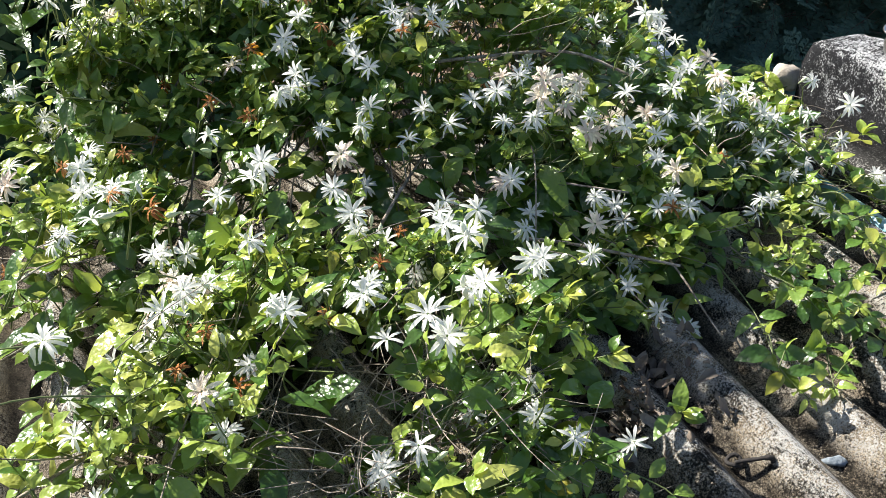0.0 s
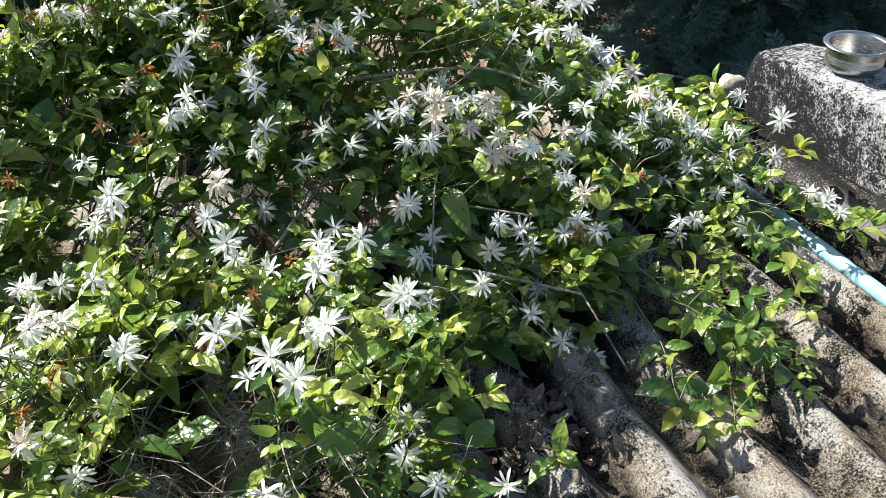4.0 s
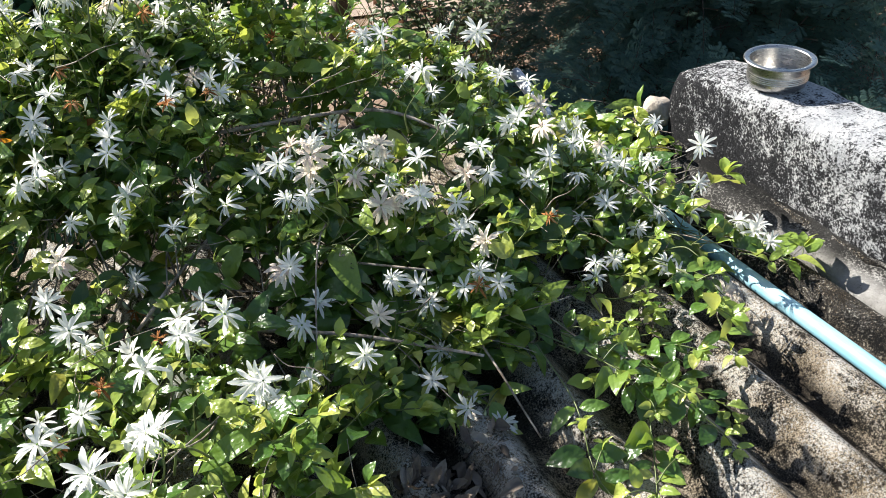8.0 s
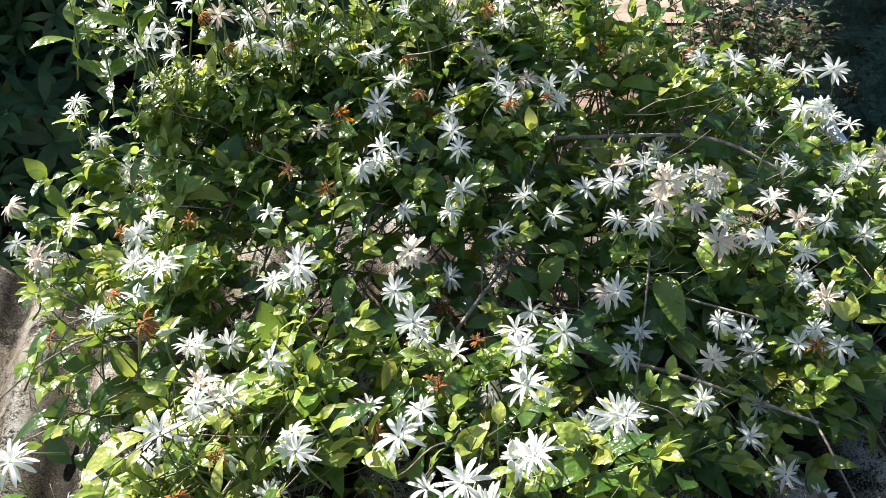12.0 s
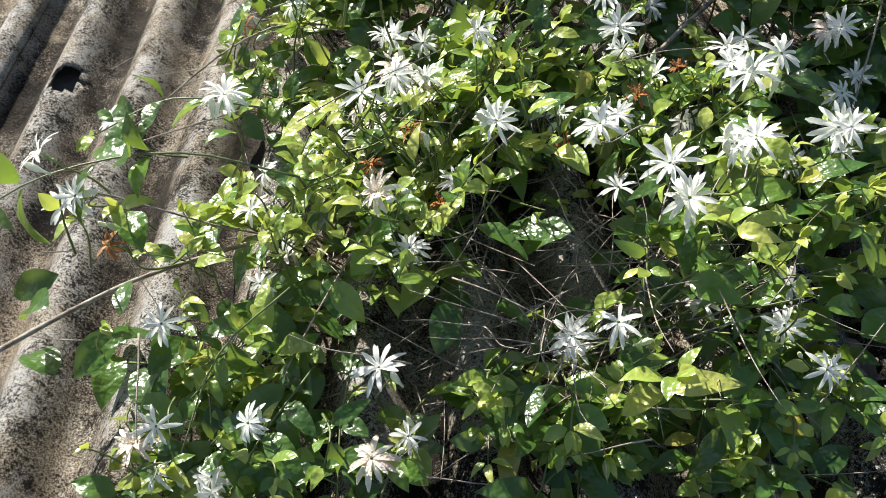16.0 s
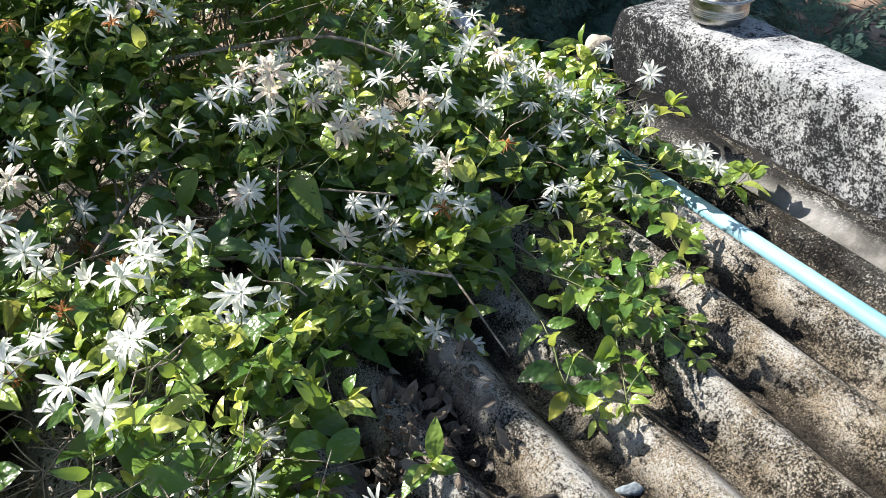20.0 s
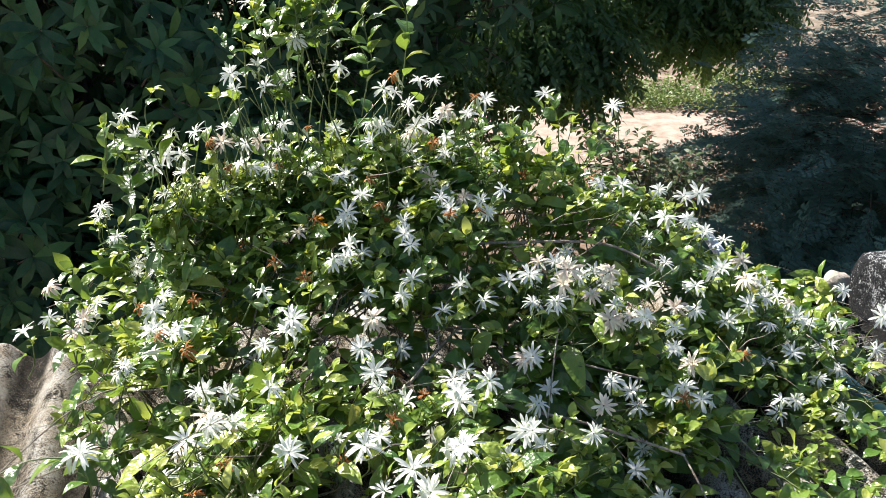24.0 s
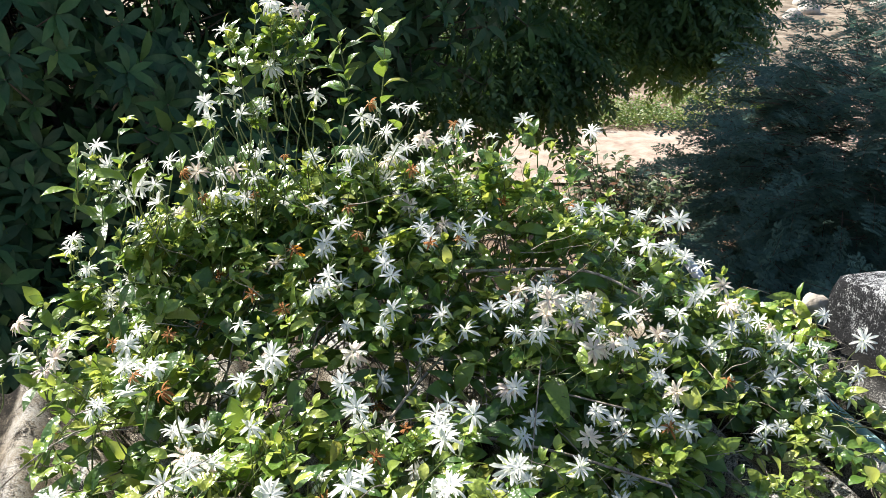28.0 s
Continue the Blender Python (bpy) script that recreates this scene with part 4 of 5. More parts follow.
def lay_leaf(base, along, normal, size, fresh, single):
    global single_leaves
    middle = np.asarray(base) + 0.5 * size * unit(along)
    for spots, way, start, reach, radius in CLEAR_REAR if middle[1] > 0.46 else CLEAR:
        off = middle - spots
        ahead = off @ way
        if ((ahead > start) & (ahead < reach) & ((off * off).sum(1) - ahead**2 < radius**2)).any():
            return
    k = rng.randrange(len(LEAVES))
    m = frame_of(base, along, normal, size)
    if single and single_leaves < 300 and rng.random() < 0.7:
        single_leaves += 1
        ob = new("leaf", (young_meshes if fresh else leaf_meshes)[k])
        ob.parent = bush
        ob.matrix_basis = Matrix(frame_of(base, along, normal, size / LEAF_UNIT).tolist())
    else:
        v, f = LEAVES[k]
        (young if fresh else foliage).add(place(v, m), f)


def shoot(points, pairs, size, fresh=1, facing=(0, -0.2, 1), single=False, r0=0.0018, tip=True, gap=None):
    """A leafy stem along points, its last pairs of leaves opposite and each turned against the next."""
    line = curve_points(points, 4)
    tube(green, line, r0, 0.0009, 4)
    seg = np.linalg.norm(np.diff(line, axis=0), axis=1)
    at = np.r_[0, np.cumsum(seg)]
    total = at[-1]
    gap = gap or 0.026
    facing = unit(0.45 * unit(facing) + TO_LIGHT)
    for k in range(pairs):
        s = total - 0.004 - k * gap * rng.uniform(0.8, 1.2)
        if s < 0.0:
            break
        p = np.array([np.interp(s, at, line[:, c]) for c in range(3)])
        q = np.array([np.interp(min(total, s + 0.01), at, line[:, c]) for c in range(3)])
        o = np.array([np.interp(max(0, s - 0.01), at, line[:, c]) for c in range(3)])
        d = unit(q - o)
        side = unit(np.cross(d, facing))
        up = np.cross(side, d)
        turn = (k % 2) * 1.1 + rng.uniform(-0.5, 0.5)
        grow = min(1.0, 0.45 + 0.22 * k)
        for sgn in (-1, 1):
            if rng.random() < 0.1:
                continue
            way = sgn * (math.cos(turn) * side + math.sin(turn) * up * 0.7)
            along = unit(0.95 * way + 0.45 * d + 0.2 * facing + np.array([rng.uniform(-0.25, 0.25) for _ in range(3)]))
            normal = unit(facing + 0.45 * np.array([rng.uniform(-1, 1) for _ in range(3)]) + 0.25 * d)
            lay_leaf(p + 0.004 * along, along, normal, size * grow * rng.uniform(0.75, 1.2), k < fresh, single)
    if tip:
        d = unit(line[-1] - line[-3])
        for k in range(rng.choice((2, 2, 3))):
            along = unit(d + 0.5 * np.array([rng.uniform(-1, 1) for _ in range(3)]))
            lay_leaf(line[-1], along, unit(facing + 0.5 * np.array([rng.uniform(-1, 1) for _ in range(3)])), size * rng.uniform(0.28, 0.5), True, single)
    return line


# flowers, in a few shapes that repeat
def flower_mesh(name, petals, radius, width, mats, cup, seed, ragged=0.0):
    r = random.Random(seed)
    bag = Bag()
    for ring, (count, size, lift) in enumerate(((petals, 1.0, cup), (max(3, petals - 3), 0.8, cup + 0.45))):
        for k in range(count):
            a = 2 * math.pi * (k + 0.5 * ring) / count + r.uniform(-0.22, 0.22)
            el = lift + r.uniform(-0.25, 0.25) + ragged * r.uniform(-0.8, 0.5)
            along = np.array((math.cos(a) * math.cos(el), math.sin(a) * math.cos(el), math.sin(el)))
            v, f = blade([width * 0.5, width * 0.72, width * 0.95, width * 1.05, width * 0.95, width * 0.28], 0.5, 0.2 + r.uniform(-0.12, 0.25) + ragged * 0.5, r.uniform(-0.5, 0.5) * (0.4 + ragged), 0, k)
            bag.add(place(v, frame_of(along * 0.002, along, (0, 0, 1), radius * size * r.uniform(0.85, 1.1))), f)
    me = bag.mesh(name, mats)
    return me


def calyx_mesh():
    bag = Bag()
    tube(bag, [(0, 0, 0.002), (0, 0, -0.006), (0.001, 0, -0.014)], 0.0012, 0.0011, 6)
    tube(bag, [(0.001, 0, -0.012), (0.001, 0.0005, -0.018), (0.001, 0.001, -0.03)], 0.0021, 0.0009, 6)
    for k in range(5):
        a = 2 * math.pi * k / 5
        tube(bag, [(0.001 + 0.0016 * math.cos(a), 0.0016 * math.sin(a), -0.013), (0.001 + 0.0035 * math.cos(a), 0.0035 * math.sin(a), -0.008)], 0.0005, 0.0002, 3)
    return bag.mesh("calyx", M_CALYX)


FRESH = [flower_mesh("flower", n, 0.0268, 0.1, M_PETAL, c, s) for s, (n, c) in enumerate(((9, 0.1), (8, -0.15), (10, 0.25), (11, -0.3), (8, 0.4), (12, 0.0), (9, 0.6), (11, -0.1), (7, 0.2)))]
AGED = [flower_mesh("faded_flower", 10, 0.025, 0.13, M_AGED, c, 40 + s, 0.35) for s, c in enumerate((0.1, 0.4))]
DRY = [flower_mesh("withered_flower", 9, 0.015, 0.13, M_DRY, c, 60 + s, 0.9) for s, c in enumerate((0.3, 0.7, 0.0))]
CALYX = calyx_mesh()


def bud_mesh():
    bag = Bag()
    tube(bag, [(0, 0, 0), (0, 0, 0.006), (0, 0, 0.011), (0, 0.0005, 0.017), (0, 0.001, 0.022)], 0.0012, 0.0012, 7)
    v = bag.v[0].reshape(5, 7, 3)
    for i, r in enumerate((0.7, 1.0, 2.3, 2.2, 0.25)):
        c = v[i].mean(0)
        v[i] = c + (v[i] - c) * r
    return bag.mesh("bud", M_BUD)


BUD = bud_mesh()


def set_part(name, me, at, normal, size, spin, parent=bush, label=""):
    z = unit(normal)
    x = unit(np.cross((math.cos(spin), math.sin(spin), 0.1), z))
    y = np.cross(z, x)
    m = np.eye(4)
    m[:3, 0], m[:3, 1], m[:3, 2], m[:3, 3] = x * size, y * size, z * size, at
    ob = new(name, me)
    ob.parent = parent
    ob.matrix_basis = Matrix(m.tolist())
    if label:
        tagged(ob, label)
    return ob


def add_flower(p, meshes, name, label, size=1.0):
    out = outward(p[0], p[1])
    normal = unit(out * 0.3 + TO_LIGHT + np.array((0.05, -0.5, 0.0)) + 0.55 * np.array([rng.uniform(-1, 1) for _ in range(3)]))
    ob = set_part(name, rng.choice(meshes), p, normal, size * rng.uniform(0.78, 1.1), rng.uniform(0, 6.28), bush, label)
    cal = new("calyx", CALYX)
    cal.parent = ob
    low = np.array(p) - normal * 0.028
    low2 = low + np.array((rng.uniform(-0.03, 0.03), rng.uniform(0, 0.05), -0.05))
    low3 = low2 + np.array((rng.uniform(-0.03, 0.03), rng.uniform(0, 0.07), -0.06))
    low3[2] = max(low3[2], 0.035)
    low2[2] = max(low2[2], 0.03)
    shoot([low3, low2, low], rng.choice((1, 2, 2)), rng.uniform(0.04, 0.065), 1, out, tip=rng.random() < 0.5)
    for _ in range(rng.choice((0, 1, 1, 2, 2, 3))):
        b = low + np.array([rng.uniform(-0.02, 0.02), rng.uniform(-0.02, 0.02), rng.uniform(-0.005, 0.02)])
        bn = unit(normal + 0.6 * np.array([rng.uniform(-1, 1) for _ in range(3)]))
        set_part("bud", BUD, b, bn, rng.uniform(0.9, 1.5), 0.0)
        tube(green, [low2 * 0.3 + low * 0.7, (low + b) / 2, b], 0.0008, 0.0008, 4)


for p in ALL_FLOWERS:
    add_flower(p, FRESH, "flower", "white star-shaped jasmine flower")
for p in FLOWERS_AGED:
    add_flower(p, AGED, "faded_flower", "faded cream-pink jasmine flower", 1.0)
for p in FLOWERS_DRY:
    add_flower(p, DRY, "withered_flower", "withered orange-brown jasmine flower", 1.0)

# where the sheets or the bare inner twigs show between the leaves: centre and half widths
HOLLOW = ((0.09, 0.18, 0.15, 0.1), (-0.22, -0.25, 0.12, 0.08), (0.26, 0.0, 0.08, 0.05))
BARE = ((0.28, -0.24, 0.1, 0.06), (-0.24, -0.13, 0.09, 0.06), (0.72, 0.01, 0.13, 0.08), (0.52, -0.17, 0.1, 0.07), (1.13, 0.12, 0.09, 0.2))


def within(spots, x, y):
    return any(math.hypot((x - cx) / rx, (y - cy) / ry) < 1 for cx, cy, rx, ry in spots)


for p in SPRIGS:
    tipp = np.array(p)
    base = tipp + np.array((rng.uniform(-0.04, 0.04), rng.uniform(0.0, 0.05), -rng.uniform(0.06, 0.1)))
    base[2] = max(base[2], 0.03)
    shoot([base, (base + tipp) / 2 + 0.01 * np.array([rng.uniform(-1, 1) for _ in range(3)]), tipp], rng.choice((2, 3, 3)), rng.uniform(0.046, 0.062), rng.choice((1, 2, 3)), outward(p[0], p[1]), gap=0.024)

# leafy shoots that fill the crown between the flowers
count = 0
tries = 0
while count < 1300 and tries < 20000:
    tries += 1
    f = CROWN[rng.randrange(len(CROWN))]
    x, y = f[0] + rng.gauss(0, 0.07), f[1] + rng.gauss(0, 0.07)
    near = np.hypot(CROWN[:, 0] - x, CROWN[:, 1] - y)
    if np.sort(near)[4] > 0.15:
        continue
    if x < -0.3 and x < CROWN[np.abs(CROWN[:, 1] - y) < 0.12, 0].min() + 0.01:
        continue
    h = crown_height(x, y)
    if within(BARE + HOLLOW, x, y) and rng.random() < 0.82:
        continue
    if y < -0.12 and x < 0.05 and rng.random() < 0.35:
        continue
    z = h - 0.01 - abs(rng.gauss(0, 0.07)) + (rng.uniform(0.0, 0.045) if y < 0.05 and rng.random() < 0.4 else 0.0)
    if z < 0.035:
        z = rng.uniform(0.035, 0.06)
    out = outward(x, y)
    tipp = np.array((x, y, z))
    lean = unit(out + 0.8 * np.array([rng.uniform(-1, 1), rng.uniform(-1, 0.6), rng.uniform(-0.4, 0.5)]))
    length = rng.uniform(0.07, 0.15)
    base = tipp - lean * length + np.array((0, 0.02, -0.02))
    base[2] = max(base[2], 0.03)
    mid = (tipp + base) / 2 + 0.015 * np.array([rng.uniform(-1, 1) for _ in range(3)])
    mid[2] = max(mid[2], 0.03)
    shoot([base, mid, tipp], rng.choice((2, 3, 3, 4)), rng.choice((0.04, 0.048, 0.055, 0.065, 0.078)) * (1.22 if y > 0 else 1.0), rng.choice((0, 0, 1, 1, 2)) + (-0.25 < y < -0.05) + (x < -0.1 and y < 0.3), out, gap=0.03)
    count += 1

# the leafy column that climbs behind
for p in [q for q in ALL_FLOWERS + FLOWERS_AGED if q[2] > 0.47 and q[1] > 0.45]:
    for _ in range(4 if p[2] > 0.6 else 2):
        tipp = np.array((p[0] + rng.gauss(0, 0.04), p[1] + rng.gauss(0.01, 0.03), p[2] - 0.01 - abs(rng.gauss(0, 0.06))))
        if tipp[2] > 0.6 and not -0.34 < tipp[0] < 0.2:
            tipp[2] = 0.58
        base = tipp + np.array((rng.uniform(-0.05, 0.05) - 0.3 * (tipp[0] + 0.1) * (tipp[2] > 0.6), rng.uniform(-0.03, 0.03), -rng.uniform(0.09, 0.16)))
        shoot([base, (base + tipp) / 2 + 0.012 * np.array([rng.uniform(-1, 1) for _ in range(3)]), tipp], rng.choice((3, 4, 5)), rng.choice((0.046, 0.056, 0.068)), rng.choice((0, 1, 1)), (0, -0.5, 1), gap=0.028)

# low sprays that creep out over the sheets
for cx, cy, sx, sy, n in ((0.7, -0.2, 0.06, 0.06, 13), (0.9, -0.04, 0.05, 0.05, 9), (-0.05, -0.42, 0.12, 0.04, 32), (-0.28, -0.42, 0.08, 0.04, 16), (-0.62, -0.42, 0.06, 0.05, 22), (0.95, 0.28, 0.04, 0.06, 8)):
    for _ in range(n):
        x, y = cx + rng.gauss(0, sx), cy + rng.gauss(0, sy)
        tipp = np.array((x, y, 0.03 + rng.uniform(0.01, 0.1)))
        base = np.array((x + rng.uniform(-0.06, 0.03), y + rng.uniform(0.03, 0.09), max(0.03, tipp[2] - rng.uniform(0.0, 0.05))))
        shoot([base, (base + tipp) / 2 + np.array((rng.uniform(-0.01, 0.01), 0, 0.012)), tipp], rng.choice((2, 3, 4)), rng.choice((0.042, 0.05, 0.058, 0.068)), rng.choice((0, 1, 2)), (0.05, -0.2, 1), gap=0.027)

# older leaves lower down inside, in the shade
for _ in range(1700):
    f = CROWN[rng.randrange(len(CROWN))]
    x, y = f[0] + rng.gauss(0, 0.08), f[1] + rng.gauss(0, 0.08)
    if np.sort(np.hypot(CROWN[:, 0] - x, CROWN[:, 1] - y))[4] > 0.15:
        continue
    if within(BARE, x, y) or ((-0.2 < y < 0.0 or y > 0.25) and rng.random() < 0.5):
        continue
    h = crown_height(x, y)
    z = rng.uniform(0.03, max(0.05, h - 0.06))
    a = rng.uniform(0, 6.28)
    lay_leaf((x, y, z), (math.cos(a), math.sin(a), rng.uniform(-0.5, 0.3)), unit((rng.uniform(-0.6, 0.6), rng.uniform(-0.8, 0.4), 1)), rng.uniform(0.045, 0.065) * (1.2 if y < -0.2 else 1.0), False, False)

# shoots that trail out over the bare sheets, each from its last leaves in the bush to its tip
TRAILS = [
    ((-0.1, -0.33, 0.09), (-0.138, -0.388, 0.08), (-0.252, -0.48, 0.06), (-0.296, -0.577, 0.05)),
    ((-0.13, -0.36, 0.08), (-0.2, -0.44, 0.06), (-0.22, -0.53, 0.05)),
    ((0.0, -0.34, 0.1), (-0.027, -0.405, 0.09), (-0.042, -0.526, 0.06), (-0.142, -0.606, 0.05)),
    ((0.02, -0.36, 0.1), (-0.003, -0.458, 0.07), (0.007, -0.548, 0.055)),
    ((-0.04, -0.35, 0.08), (-0.08, -0.45, 0.07), (-0.09, -0.52, 0.06)),
    ((-0.46, -0.33, 0.1), (-0.472, -0.408, 0.08), (-0.471, -0.544, 0.06)),
    ((-0.4, -0.42, 0.08), (-0.43, -0.5, 0.06), (-0.44, -0.58, 0.05)),
    ((0.1, -0.42, 0.1), (0.182, -0.502, 0.06), (0.141, -0.621, 0.05)),
    ((0.5, 0.0, 0.12), (0.56, -0.06, 0.1), (0.662, -0.263, 0.09), (0.708, -0.354, 0.06), (0.71, -0.4, 0.05)),
    ((0.6, -0.1, 0.1), (0.66, -0.2, 0.1), (0.7, -0.28, 0.08)),
    ((0.58, -0.12, 0.1), (0.62, -0.22, 0.11), (0.64, -0.3, 0.08)),
    ((0.55, -0.1, 0.1), (0.546, -0.224, 0.07), (0.501, -0.341, 0.06), (0.507, -0.41, 0.045)),
    ((0.66, -0.25, 0.07), (0.6, -0.35, 0.05), (0.562, -0.408, 0.045)),
    ((0.7, -0.2, 0.07), (0.74, -0.28, 0.05), (0.748, -0.354, 0.04)),
    ((0.9, 0.2, 0.15), (1.008, 0.167, 0.11), (1.093, 0.057, 0.07), (1.09, -0.01, 0.05)),
    ((0.85, 0.0, 0.1), (0.88, -0.096, 0.1), (0.841, -0.25, 0.06)),
    ((0.86, 0.0, 0.1), (0.91, -0.08, 0.09), (0.92, -0.17, 0.06)),
    ((-0.5, -0.23, 0.3), (-0.62, -0.235, 0.345), (-0.74, -0.28, 0.36), (-0.83, -0.34, 0.34)),
    ((-0.55, -0.1, 0.3), (-0.66, -0.1, 0.32), (-0.75, -0.14, 0.3)),
    ((-0.52, -0.3, 0.2), (-0.6, -0.36, 0.16), (-0.64, -0.45, 0.1)),
    ((-0.5, -0.35, 0.12), (-0.56, -0.44, 0.1), (-0.6, -0.52, 0.06)),
    ((-0.05, 0.6, 0.5), (-0.12, 0.66, 0.7), (-0.15, 0.68, 0.86), (-0.12, 0.7, 0.97)),
    ((-0.1, 0.6, 0.5), (-0.2, 0.66, 0.65), (-0.23, 0.68, 0.83)),
    ((0.05, 0.6, 0.5), (0.09, 0.68, 0.68), (0.1, 0.69, 0.8), (0.07, 0.68, 0.87)),
    ((-0.02, 0.62, 0.6), (0.0, 0.65, 0.72), (-0.06, 0.67, 0.8), (-0.1, 0.66, 0.86)),
    ((-0.4, 0.55, 0.4), (-0.46, 0.6, 0.52), (-0.48, 0.62, 0.63), (-0.46, 0.62, 0.68)),
    ((-0.4, 0.5, 0.35), (-0.5, 0.5, 0.38), (-0.56, 0.48, 0.38)),
]
for k, line in enumerate(TRAILS):
    low = k < 17
    pts = shoot(line, 7 if low else rng.choice((6, 8, 9)), rng.uniform(0.044, 0.06) if low else rng.uniform(0.05, 0.066), 2 if low else 1, (0.05, -0.3, 1), True, 0.0016, gap=0.027)
    for j in range(2 if low else 0):
        p = pts[int(len(pts) * rng.uniform(0.35, 0.9))]
        a = rng.uniform(0, 6.28)
        q = p + np.array((0.05 * math.cos(a), 0.05 * math.sin(a), rng.uniform(0.0, 0.025)))
        q[2] = max(q[2], roof_height(q[0]) + 0.02)
        shoot([p, (p + q) / 2 + np.array((0, 0, 0.008)), q], 2, rng.uniform(0.036, 0.048), 2, (0.05, -0.3, 1), True, 0.0014, gap=0.016)

# woody branches: from the root behind the roof's edge, arching over and out under the leaves
for _ in range(70):
    f = CROWN[rng.randrange(len(CROWN))]
    end = np.array((f[0], f[1], max(0.04, f[2] - rng.uniform(0.03, 0.12))))
    start = ROOT + np.array((rng.uniform(-0.3, 0.5), rng.uniform(-0.08, 0.1), rng.uniform(0, 0.1)))
    mid = start * 0.5 + end * 0.5
    mid[2] = max(0.06, crown_height(mid[0], mid[1]) - rng.uniform(0.14, 0.3))
    m1, m2 = start * 0.75 + end * 0.25, start * 0.22 + end * 0.78
    m1[2] = max(0.05, crown_height(m1[0], m1[1]) - rng.uniform(0.1, 0.3))
    m2[2] = max(0.04, crown_height(m2[0], m2[1]) - rng.uniform(0.1, 0.2))
    jit = lambda: np.array([rng.uniform(-0.03, 0.03) for _ in range(3)])
    tube(woody, curve_points([start, m1 + jit(), mid + jit(), m2 + jit(), end], 6), rng.uniform(0.002, 0.004), 0.001, 5)
# thin bare twigs tangled low in the bush
for k in range(600):
    f = CROWN[rng.randrange(len(CROWN))] if k < 430 else np.array((rng.uniform(-0.34, -0.04), rng.uniform(-0.36, -0.2), 0.2))
    a, l = rng.uniform(0, 6.28), rng.uniform(0.06, 0.17)
    p = np.array((f[0] + rng.gauss(0, 0.06), f[1] + rng.gauss(0, 0.06), rng.uniform(0.03, max(0.05, f[2] - 0.05))))
    q = p + np.array((math.cos(a) * l, math.sin(a) * l, rng.uniform(-0.05, 0.1)))
    q[2] = max(0.03, min(q[2], f[2] - 0.02))
    tube(woody, curve_points([p, p * 0.65 + q * 0.35 + np.array([rng.uniform(-0.006, 0.006) for _ in range(3)]), p * 0.3 + q * 0.7 + np.array([rng.uniform(-0.006, 0.006) for _ in range(3)]), q], 3), rng.uniform(0.0007, 0.0015), 0.0005, 4)

# the bare sticks that show plainly
for name, r, line in (("stem", 0.0034, ((-0.028, 0.133, 0.2), (0.04, 0.21, 0.21), (0.117, 0.282, 0.225), (0.2, 0.34, 0.24))),
                      ("stem", 0.0016, ((0.06, 0.225, 0.215), (0.08, 0.29, 0.26), (0.13, 0.34, 0.29))),
                      ("stem", 0.0036, ((0.1, 0.15, 0.14), (0.264, 0.026, 0.15), (0.35, -0.05, 0.15), (0.439, -0.128, 0.145))),
                      ("stem", 0.0028, ((0.1, 0.33, 0.2), (0.24, 0.212, 0.2), (0.438, 0.044, 0.2))),
                      ("stem", 0.004, ((0.1, 0.55, 0.3), (0.302, 0.458, 0.33), (0.495, 0.392, 0.335), (0.6, 0.3, 0.3))),
                      ("stem", 0.0036, ((-0.95, -0.36, 0.11), (-0.881, -0.312, 0.12), (-0.79, -0.24, 0.122), (-0.708, -0.187, 0.12), (-0.55, -0.1, 0.1))),
                      ("stem", 0.0022, ((0.46, -0.02, 0.13), (0.472, -0.11, 0.09), (0.477, -0.17, 0.06), (0.481, -0.228, 0.036)))):
    bag = Bag()
    tube(bag, curve_points(line, 6), r, r * 0.7, 8)
    part(name, bag.mesh(name, M_TWIG), None, bush, "bare grey-brown woody stem")

tagged(part("foliage", foliage.mesh("foliage", M_LEAF), None, bush, "glossy dark green ovate leaves"), kind="stuff")
tagged(part("young_foliage", young.mesh("young_foliage", M_YOUNG), None, bush, "bright yellow-green young leaves"), kind="stuff")
tagged(part("stem_tangle", green.mesh("stem_tangle", M_GREENSTEM), None, bush, "thin green stems"), kind="stuff")
tagged(part("twig_tangle", woody.mesh("twig_tangle", M_TWIG), None, bush, "tangled thin brown twigs"), kind="stuff")

for at, size, mat, label, name in (((0.0, 0.49, 0.415), 0.055, M_DRY, "curled rust-brown dead leaf hanging in the bush", "withered_leaf"), ((0.012, 0.5, 0.4), 0.045, M_DRY, "", "withered_leaf"),
                                   ((-0.15, 0.5, 0.42), 0.022, M_ORANGE, "small bright orange petal", "orange_petal"), ((-0.143, 0.495, 0.405), 0.02, M_ORANGE, "small bright orange petal", "orange_petal")):
    v, f = LEAVES[3]
    ob = part(name, mesh_from(name, v, f, mat), None, bush, label)
    ob.matrix_basis = Matrix(frame_of(at, (0.3 if mat is M_DRY else 0.8, -0.3, -0.9 if mat is M_DRY else -0.2), (-0.3, -0.8, 0.3), size).tolist())

